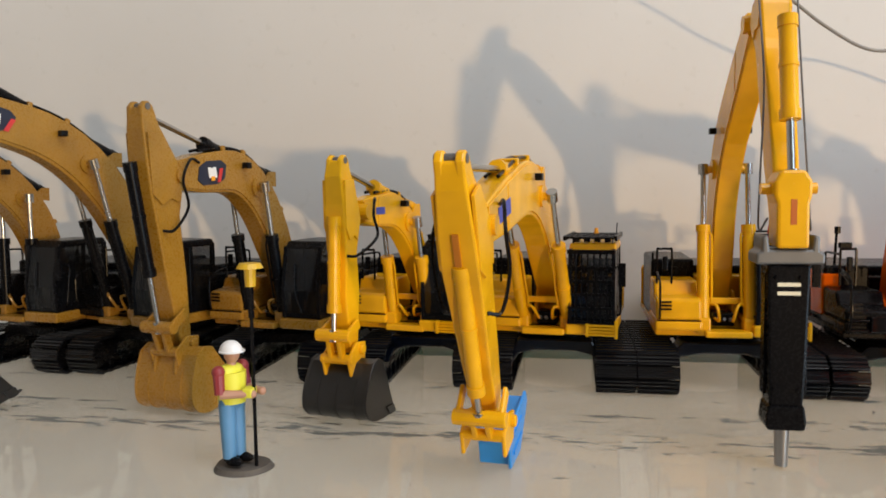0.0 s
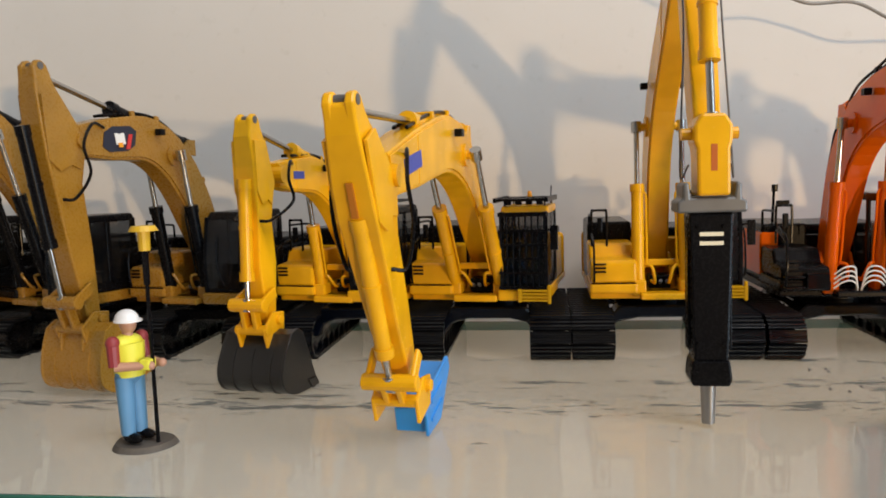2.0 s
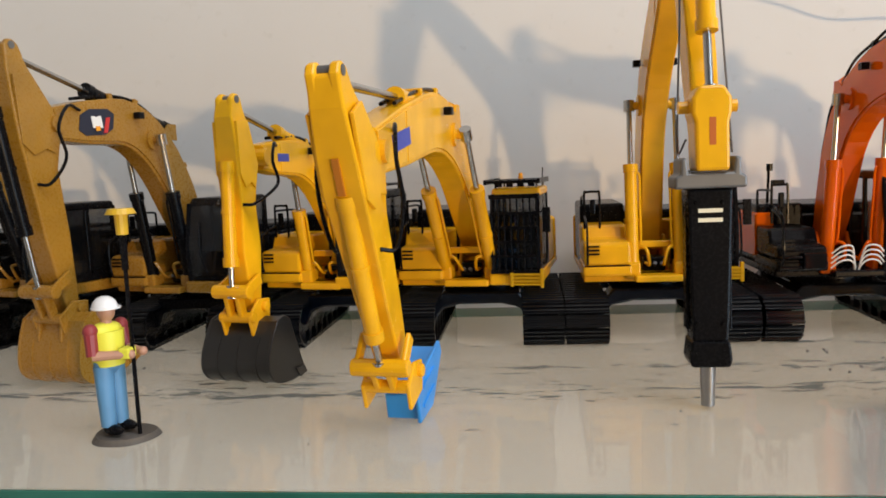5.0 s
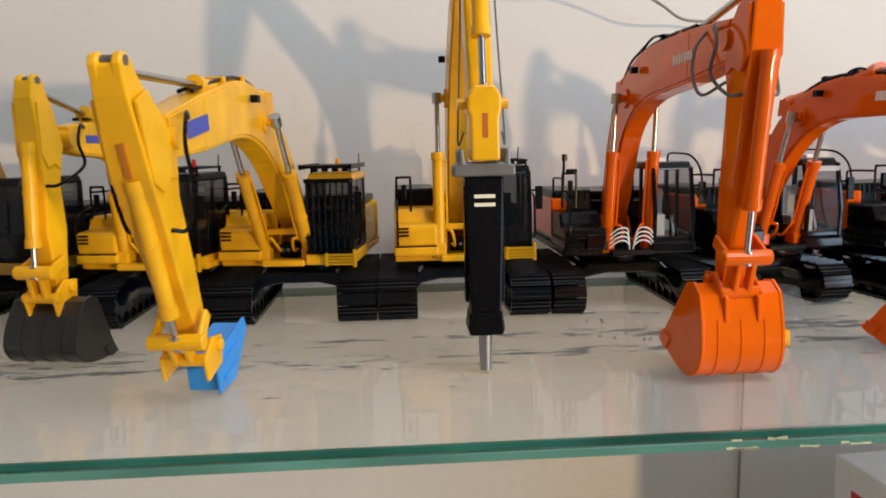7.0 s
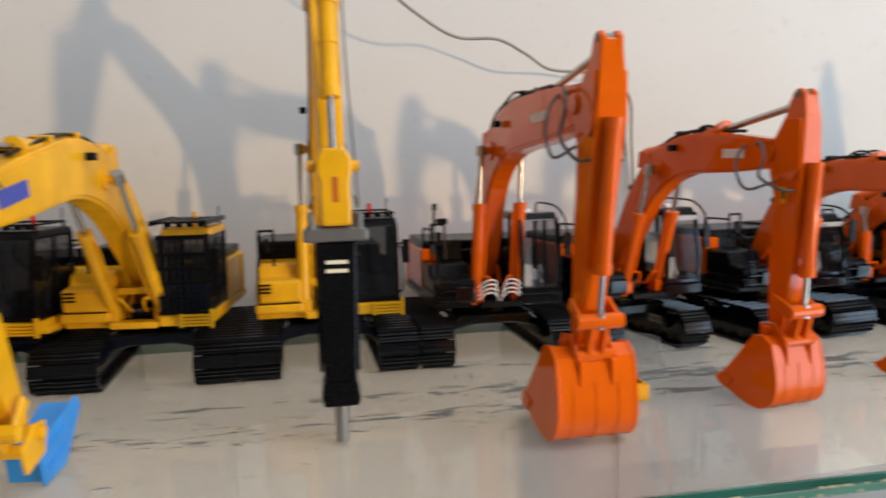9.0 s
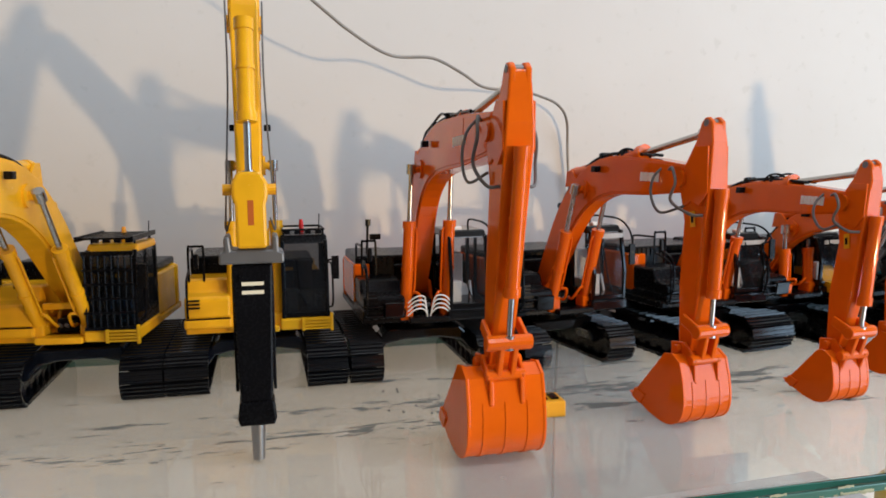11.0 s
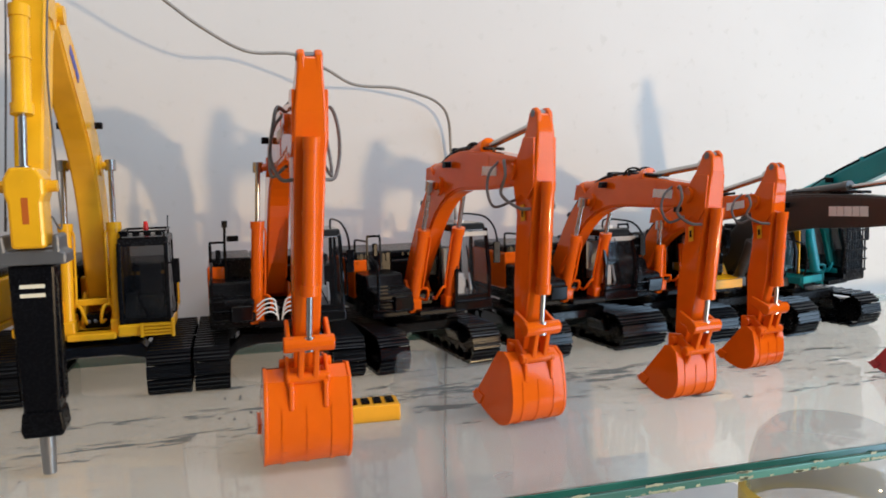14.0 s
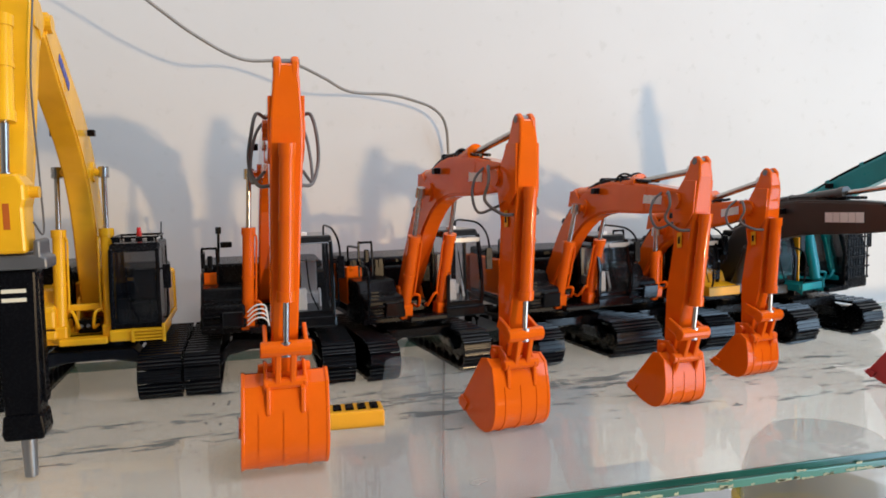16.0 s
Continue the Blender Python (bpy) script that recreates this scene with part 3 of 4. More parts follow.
    d0 = g("depth", 0.40)
    half = [d0 * 0.5, d0 * 0.8] + [d0 * (0.96 + 0.08 * math.sin(math.pi * i / 8)) for i in range(9)] + [d0 * 0.86, d0 * 0.62]
    out = limb_outline(line, half)
    bm = B()
    prism(bm, out, -bw + 0.02, bw - 0.02)
    boom = part("boom", bm, g("boom", paint), root, m=m, bevel=0.02)
    for s in (-1, 1):  # side plates, set in from the top and bottom plates
        inner = limb_outline(line, [h * 0.86 for h in half])
        part("web_plate", prism(B(), inner, *sorted((s * (bw - 0.025), s * (bw + 0.004)))), g("boom", paint), boom, m=m, bevel=0.008)
    mid = line[6]
    part("pin", tube(B(), (-bw - 0.07, -foot[0], foot[1]), (bw + 0.07, -foot[0], foot[1]), 0.16, n=14), paint, boom, m=m)
    part("pin", tube(B(), (-bw - 0.26, -mid[0], mid[1]), (bw + 0.26, -mid[0], mid[1]), 0.075, n=12), paint, boom, m=m)
    for s in (-1, 1):
        part("boss", tube(B(), (s * bw, -mid[0], mid[1]), (s * (bw + 0.05), -mid[0], mid[1]), 0.19, n=18), g("boom", paint), boom, m=m)
    i1 = line[11]
    for s in (-1, 1):  # a weld seam across the web
        part("weld_seam", prism(B(), [(i1[0] - 0.012, i1[1] - half[11] * 0.84), (i1[0] + 0.012, i1[1] - half[11] * 0.84), (i1[0] + 0.012, i1[1] + half[11] * 0.84), (i1[0] - 0.012, i1[1] + half[11] * 0.84)],
                                *sorted((s * bw, s * (bw + 0.012)))), g("boom", paint), boom, m=m)
    for n_, i in enumerate((3, 5, 8, 10)):  # pipe clamps along the boom's back
        p, q = Vector(out[i]), Vector(line[i])
        nn = (p - q).normalized()
        tt = Vector((nn.y, -nn.x)) * 0.05
        part("clamp", prism(B(), [tuple(p - tt - nn * 0.01), tuple(p + tt - nn * 0.01), tuple(p + tt + nn * g("clamp_h", 0.09)), tuple(p - tt + nn * g("clamp_h", 0.09))], -bw * 0.72, bw * 0.72), g("clamp", paint), boom, m=m, bevel=0.012)
    for s in (-1, 1):
        lp = line[8]
        part("boom_lamp", ubox(B(), *sorted((s * (bw + 0.04), s * (bw + 0.17))), lp[0] - 0.08, lp[0] + 0.07, lp[1] + 0.12, lp[1] + 0.24), BLACK, boom, "small black work lamp", m=m, bevel=0.015)
    bm = B()
    ubox(bm, -0.2, 0.2, foot[0] + 0.35, foot[0] + 0.75, 1.24, 1.5)
    part("valve_block", bm, BLACK, root, m=m, bevel=0.03)
    for n_ in range(3):
        part("fitting", tube(B(), (-0.12 + 0.12 * n_, -foot[0] - 0.74, 1.36), (-0.12 + 0.12 * n_, -foot[0] - 0.84, 1.4), 0.035, n=8), STEEL, root, m=m, smooth=True)
    if g("crossbar", False):
        part("crossbar", ubox(B(), -bw - 0.16, bw + 0.16, foot[0] + 0.78, foot[0] + 0.9, 1.7, 1.82), paint, root, m=m, bevel=0.02)
    # boom cylinders
    for s in (-1, 1):
        cylinder(root, m, (s * (bw + 0.22), -g("mount", 1.4), 1.38), (s * (bw + 0.2), -mid[0], mid[1]), 0.115, g("boom_cyl", paint), "boom_cylinder", g("boom_share", 0.62))
        lo, hi = Vector((s * (bw + 0.22), -g("mount", 1.4), 1.38)), Vector((s * (bw + 0.2), -mid[0], mid[1]))
        run = hi - lo
        side = Vector((-s * 0.15, -0.04, 0))
        part("cylinder_pipe", hose(B(), [lo + run * 0.1 + side * 0.6, lo + run * 0.14 + side, lo + run * 0.4 + side, lo + run * 0.56 + side, lo + run * 0.585 + side * 0.6], 0.022, steps=4), g("boom_cyl", paint), root, m=m, smooth=True)
        part("hose", hose(B(), [lo + run * 0.12 + side * 0.9, lo + run * 0.09 + Vector((-s * 0.24, -0.12, 0.04)), lo + Vector((-s * 0.3, 0.0, 0.02)), lo + Vector((-s * 0.26, 0.22, 0.02))], 0.03, steps=5), g("foot_hose", paint), root, m=m, smooth=True)
        bm = B()
        ubox(bm, s * (bw + 0.22) - 0.13, s * (bw + 0.22) + 0.13, g("mount", 1.4) - 0.16, g("mount", 1.4) + 0.16, 1.16, 1.46)
        part("bracket", bm, g("deck", BLACK) if g("dark_bracket", False) else paint, root, m=m, bevel=0.04)
    # boom foot brackets
    bm = B()
    for s in (-1, 1):
        prism(bm, [(foot[0] - 0.5, 1.2), (foot[0] + 0.6, 1.2), (foot[0] + 0.16, foot[1] + 0.16), (foot[0] - 0.16, foot[1] + 0.16)], *sorted((s * (bw + 0.02), s * (bw + 0.1))))
    part("boom_bracket", bm, paint, root, m=m, bevel=0.03)
    # stick cylinder along the boom's back
    a, b = Vector(top), Vector(bottom)
    ax = (b - a).normalized()
    fw = Vector((-ax.y, ax.x))  # across the stick, ahead
    if fw.x < 0:
        fw = -fw
    if g("stick_cyl", True):
        i0 = 5
        back = Vector(out[i0])
        seat = back + (Vector(out[i0]) - Vector(line[i0])).normalized() * 0.2
        head = a - fw * 0.12 + ax * 0.16
        cylinder(root, m, (0, -seat.x, seat.y), (0, -head.x, head.y), g("cyl_r", 0.12), g("cyl", paint), "stick_cylinder", 0.58)
        bm = B()
        for s in (-1, 1):
            prism(bm, [tuple(back + Vector((-0.25, -0.1))), tuple(back + Vector((0.3, -0.05))), tuple(seat + Vector((0.1, 0.08))), tuple(seat + Vector((-0.1, 0.08)))], *sorted((s * 0.13, s * 0.17)))
        part("lug", bm, g("boom", paint), boom, m=m)
    # stick
    sw = g("stick_w", 0.34) / 2
    L = (b - a).length
    k = g("belly", 0.42)
    pv = (Vector(tip) - a).dot(ax)  # how far down the boom joins
    along = [(0.0, -0.12, 0.12), (0.08 * L, -0.2, 0.2), (pv * 0.8, -k * 0.95, k * 0.55), (pv + 0.15, -k * 1.05, k * 0.6), (pv + 0.7, -k * 0.62, k * 0.55),
             (0.72 * L, -0.26, 0.24), (0.95 * L, -0.16, 0.16), (L + 0.05, -0.12, 0.12)]
    outline = [tuple(a + ax * s + fw * hi) for s, lo, hi in along] + [tuple(a + ax * s + fw * lo) for s, lo, hi in along[::-1]]
    bm = B()
    prism(bm, outline, -sw, sw)
    for v in bm.verts:  # narrower at the head and towards the bucket
        w = (Vector((-v.co.y, v.co.z)) - a).dot(ax)
        v.co.x *= 0.72 + 0.28 * min(1, max(0, w / max(pv, 0.3))) if w < pv else 1.0 - g("taper", 0.22) * min(1, (w - pv) / max(L - pv, 0.5))
    stick = part("stick", bm, paint, root, m=m, bevel=0.03)
    for s in (-1, 1):  # forked head
        hd = [a + ax * 0.22 + fw * 0.17, a + fw * 0.13 - ax * 0.02, a - ax * 0.09 + fw * 0.03, a - ax * 0.09 - fw * 0.05, a - fw * 0.13, a + ax * 0.2 - fw * 0.18]
        part("head_plate", prism(B(), [tuple(p) for p in hd], *sorted((s * sw * 0.28, s * sw * 0.76))), paint, stick, m=m, bevel=0.03)
    part("pin", tube(B(), (-sw * 0.8, -a.x, a.y), (sw * 0.8, -a.x, a.y), 0.06, n=12), STEEL, stick, m=m)
    part("pin", tube(B(), (-sw - 0.07, -tip[0], tip[1]), (sw + 0.07, -tip[0], tip[1]), 0.14, n=14), paint, stick, m=m)
    for s in (-1, 1):  # raised cheeks round the boom's pin, with a weld line below them
        cheek = [a + ax * (0.1 * L) + fw * 0.16, a + ax * (pv + 0.2) + fw * k * 0.56, a + ax * (pv + 0.42) + fw * k * 0.2, a + ax * (pv + 0.36) - fw * k * 0.3, a + ax * (pv + 0.46) - fw * k * 0.62, a + ax * (pv + 0.1) - fw * k * 0.98, a + ax * (0.1 * L) - fw * 0.16]
        part("cheek_plate", prism(B(), [tuple(p) for p in cheek], *sorted((s * (sw - 0.03), s * (sw + 0.018)))), paint, stick, m=m, bevel=0.01)
    # the slot is a flat strip of darker orange on the stick's front
    if g("slot", False):
        r0, r1 = a + ax * (pv * 0.74) + fw * (k * 0.545), a + ax * (pv + 0.12) + fw * (k * 0.6)
        part("slot", prism(B(), [tuple(r0), tuple(r1), tuple(r1 + fw * 0.035), tuple(r0 + fw * 0.03)], -0.038, 0.038), SLOTBROWN, stick, "dark orange slot", m=m)
    if g("bucket_cyl", True):
        p = a + ax * (pv * 0.75 + g("bstart", 0.0)) + fw * (k * 0.55 + 0.16 - 0.12 * g("bstart", 0.0) - g("sink", 0.0))
        q = a + ax * (L * 0.9) + fw * 0.42
        cylinder(root, m, (0, -p.x, p.y), (0, -q.x, q.y), 0.105, g("cyl2", paint), "bucket_cylinder", g("bshare", 0.66))
        bm = B()
        for s in (-1, 1):
            xs = sorted((s * (sw + 0.02), s * (sw + 0.08)))
            r0, r1 = a + ax * (L * 0.86), q
            n = (r1 - r0).normalized()
            o = Vector((-n.y, n.x)) * 0.09
            prism(bm, [tuple(r0 - o), tuple(r1 - o), tuple(r1 + n * 0.1), tuple(r1 + o), tuple(r0 + o)], *xs)
        tube(bm, (-sw - 0.12, -q.x, q.y), (sw + 0.12, -q.x, q.y), 0.11, n=12)
        e = b + Vector((0.34, -0.12))
        for s in (-1, 1):
            xs = sorted((s * 0.06, s * 0.14))
            n = (e - q).normalized()
            o = Vector((-n.y, n.x)) * 0.08
            prism(bm, [tuple(q - o), tuple(e - o), tuple(e + o), tuple(q + o)], *xs)
        tube(bm, (-0.3, -e.x, e.y), (0.3, -e.x, e.y), 0.085, n=12)
        tube(bm, (-sw - 0.14, -b.x, b.y), (sw + 0.14, -b.x, b.y), 0.085, n=12)
        for s in (-1, 1):
            prism(bm, [(b.x - 0.2, b.y + 0.1), (b.x + 0.12, b.y + 0.14), (e.x + 0.1, e.y + 0.02), (e.x, e.y - 0.3), (b.x - 0.16, b.y - 0.3)], *sorted((s * (sw + 0.015), s * (sw + 0.07))))
        part("linkage", bm, paint, root, m=m, bevel=0.02)
    # hoses round the boom's end and along its back
    hm = g("hose", BLACK)
    for s in (-1, 1) if g("loops", True) else ():
        kd = d0 / 0.46 * g("loop", 1.0)
        t0 = Vector(tip)

        def at(w, du, dz):
            return (s * w, -(t0.x + kd * du), t0.y + kd * dz)
        pe = a + ax * (pv + 0.95 * kd) + fw * 0.16
        part("hose", hose(B(), [at(bw + 0.02, -0.55, 0.26), at(bw + 0.16, -0.12, 0.3), at(sw + 0.22, 0.2, -0.1), at(sw + 0.25, 0.12, -0.6), (s * (sw + 0.14), -(pe.x - 0.12), pe.y + 0.02), (s * (sw - 0.02), -pe.x, pe.y)], 0.026), hm, root, m=m, smooth=True)
        if g("droop", False):
            pe = a + ax * (pv + 0.75 * kd) - fw * 0.25
            part("hose", hose(B(), [at(bw - 0.04, -0.95, 0.34), at(bw + 0.14, -0.98, 0.02), at(bw + 0.22, -0.85, -0.5), at(sw + 0.2, -0.4, -0.95), (s * (sw + 0.04), -pe.x, pe.y)], 0.024), hm, root, m=m, smooth=True)
    for s in (-0.09, 0.09):
        bm = B()
        hose(bm, [(s, -out[1][0], out[1][1] + 0.04)] + [(s, -out[i][0], out[i][1] + 0.05) for i in (2, 4, 6, 8, 10, 11)], 0.03, steps=4)
        part("hose", bm, g("pipe", hm), root, m=m, smooth=True)
    return root, m, line, out, stick


mach_ends = {}


def machine(label, x, y, aim, paint, foot, knee, tip, top, bottom, **spec):
    root, m, line, out, stick = excavator(label, x, y, aim, paint, foot, knee, tip, top, bottom, spec)
    mach_ends[root.name] = (top, bottom)
    return root, m, line, out, spec.get("boom_w", 0.36) / 2


OCHRE_SPEC = dict(deck=OCHRE, boom_w=0.44, stick_w=0.46, cyl=BLACK, cyl2=BLACK, under=BLACK, belly=0.5, boom_cyl=BLACK)
CAT0 = machine("ochre excavator at the end of the row", -11.6, 16.2, -10, OCHRE, (0.3, 1.6), (1.4, 3.9), (4.2, 5.4), (4.9, 6.4), (4.6, 2.0), gauge=2.3, shoe=0.72, turn=-8, depth=0.42, side=BLACK, **OCHRE_SPEC)
digging_bucket(CAT0[0], CAT0[1], (4.6, 1.9), 1.3, OCHRE, 0.85)
CAT1 = machine("ochre excavator with its boom raised", -8.7, 16.0, -20, OCHRE, (0.4, 1.6), (2.25, 4.6), (5.4, 5.75), (6.1, 7.0), (4.95, 1.1), gauge=2.0, shoe=0.7, turn=-6, depth=0.46, cab_x=0.7, side=BLACK, **OCHRE_SPEC)
digging_bucket(CAT1[0], CAT1[1], (4.95, 0.95), 1.3, CHARCOAL, 0.66)
CAT2 = machine("ochre excavator with its bucket on the shelf", -5.5, 16.0, -12, OCHRE, (0.4, 1.6), (1.9, 4.08), (4.15, 4.3), (4.81, 5.45), (4.1, 1.3), gauge=2.0, shoe=0.75, depth=0.42, cab_x=0.6, **OCHRE_SPEC)
digging_bucket(CAT2[0], CAT2[1], (4.1, 1.12), 1.3, OCHRE, 0.82)
K1 = machine("small yellow excavator with a dark grey bucket", -2.35, 16.0, -11, YELLOW, (0.4, 1.55), (1.85, 3.35), (3.75, 3.62), (4.38, 4.5), (4.2, 1.28),
             gauge=2.1, shoe=0.72, sink=0.1, bstart=0.3, bshare=0.78, roof="red", depth=0.33, boom_w=0.34, stick_w=0.40, bumper=True, crossbar=True, hood_top=2.48, deck=YELLOW, door=YELLOW, belly=0.34, rail=2.7, cab_x=0.35)
digging_bucket(K1[0], K1[1], (4.15, 0.99), 1.22, CHARCOAL, 0.72, curl=17)
K2 = machine("yellow excavator with a barred cab guard and blue attachment", 0.33, 15.95, -7.2, YELLOW, (0.5, 1.7), (3.2, 3.85), (7.0, 3.55), (7.95, 4.36), (6.2, 0.78),
             gauge=2.36, shoe=0.75, sink=0.13, taper=0.34, slot=True, bstart=0.5, bshare=0.8, guard=True, roof="amber", rail=2.7, depth=0.44, boom_w=0.44, stick_w=0.5, bumper=True, crossbar=True, hood_top=2.48, deck=YELLOW, door=YELLOW, belly=0.5, cab_top=2.9, roof_paint=YELLOW)
bm = B()
prism(bm, [(6.0, 0.06), (6.08, 0.42), (5.85, 0.6), (5.6, 0.56), (5.0, 0.8), (4.92, 0.7), (5.2, 0.3), (5.5, 0.08)], -0.2, 0.24)
blue = part("bucket", bm, BLUE, K2[0], "bright blue narrow bucket", m=K2[1], bevel=0.02)
part("side_plate", prism(B(), [(6.08, 0.03), (6.16, 0.44), (5.88, 0.66), (4.98, 0.88), (4.88, 0.7), (5.45, 0.08)], 0.24, 0.29), BLUE, blue, m=K2[1], bevel=0.015)
for zz in (0.2, 0.45):
    part("rib", prism(B(), [(5.95, zz), (5.95, zz + 0.05), (5.4, zz + 0.17), (5.4, zz + 0.12)], 0.29, 0.312), BLUE, blue, m=K2[1])
K3 = machine("yellow excavator with a tall boom and a black hammer", 3.6, 15.95, 0, YELLOW, (0.4, 1.7), (1.05, 4.3), (3.75, 6.5), (4.2, 7.15), (5.45, 3.25), loops=False, bucket_cyl=False,
             gauge=2.6, shoe=0.77, roof="red", depth=0.44, boom_w=0.42, stick_w=0.42, bumper=True, crossbar=True, hood_top=2.48, deck=YELLOW, door=YELLOW, rail=2.75, belly=0.42)
ORANGE_SPEC = dict(clamp=BLACK, clamp_h=0.12, loop=0.72, droop=True, cab=GLOSSBLACK, cab_x=0.42, cab_w=0.84, base=GLOSSBLACK, side=BLACK, under=GLOSSBLACK, hose=HOSEGREY, pipe=BLACK, seat=WHITE, pane=PALEPANE, tank=1.95, panel=True, cyl_r=0.14, bstart=0.42, bshare=0.74)
H1 = machine("bright orange excavator with a fan of white hoses", 6.96, 15.95, 0.8, ORANGE, (0.3, 1.65), (1.5, 4.2), (5.9, 4.72), (6.4, 5.55), (6.0, 1.4), gauge=2.58, shoe=0.64, lean=0.042, depth=0.48, boom_w=0.42, stick_w=0.44, belly=0.5, **ORANGE_SPEC)
digging_bucket(H1[0], H1[1], (6.05, 1.24), 1.18, ORANGE, 0.92)
H2 = machine("bright orange excavator with its bucket lowered", 9.9, 15.95, 8.2, ORANGE, (0.4, 1.55), (2.02, 3.76), (5.02, 4.0), (5.47, 4.9), (5.35, 1.2), lean=0.066, turn=7, gauge=2.0, shoe=0.62, depth=0.38, boom_w=0.36, stick_w=0.38, belly=0.44, **ORANGE_SPEC)
digging_bucket(H2[0], H2[1], (5.4, 1.03), 0.98, ORANGE, 0.8)
H3 = machine("bright orange excavator with its bucket lowered", 13.35, 15.9, 6, ORANGE, (0.3, 1.45), (1.7, 3.32), (4.8, 3.52), (5.1, 4.2), (4.95, 0.98), lean=0.13, turn=7, gauge=1.9, shoe=0.6, depth=0.32, boom_w=0.34, stick_w=0.34, belly=0.38, cab_top=2.7, **ORANGE_SPEC)
digging_bucket(H3[0], H3[1], (5.0, 0.82), 0.84, ORANGE, 0.64)
H4 = machine("bright orange excavator with its bucket lowered", 15.75, 16.2, 8.6, ORANGE, (0.3, 1.4), (1.2, 2.7), (3.75, 3.28), (4.0, 3.98), (4.0, 0.9), lean=0.147, turn=7, gauge=1.75, shoe=0.56, depth=0.28, boom_w=0.32, stick_w=0.32, belly=0.36, cab_top=2.6, **ORANGE_SPEC)
digging_bucket(H4[0], H4[1], (4.1, 0.75), 0.8, ORANGE, 0.58)
V = machine("dark grey and yellow excavator with a red bucket", 17.8, 16.0, 6.5, GREY, (0.5, 1.4), (2.05, 2.8), (5.5, 3.1), (5.95, 3.9), (5.5, 0.85), gauge=2.3, shoe=0.7, depth=0.38, under=BLACK, side=YELLOW, tank=1.72, base=GREY, cab_x=0.25, cab_top=2.6, rail=2.5, turn=4, pane=PALEPANE)
part("trim_strip", ubox(B(), 1.17, 1.21, 1.55, 1.72, 1.3, 2.45), YELLOW, V[0], "yellow cab edge strip", m=V[1], bevel=0.01)
digging_bucket(V[0], V[1], (5.5, 0.64), 0.9, RED, 0.5)
T = machine("teal excavator with a caged cab", 19.7, 16.0, 18, TEAL, (0.3, 1.35), (1.05, 3.05), (4.8, 4.95), (5.5, 5.7), (5.4, 2.2), gauge=2.2, shoe=0.7, depth=0.26, under=BLACK, guard=True, cab_x=0.3, cab_top=2.8, turn=10, tank=1.55, base=BLACK)
digging_bucket(T[0], T[1], (5.4, 2.1), 1.0, TEAL, 0.8)
CHISEL = material("worn_grey_steel", (0.34, 0.33, 0.32), 0.34, metal=0.9, vary=0.15)
SLOTRED = material("orange_red_slot", (0.45, 0.10, 0.01), 0.4)


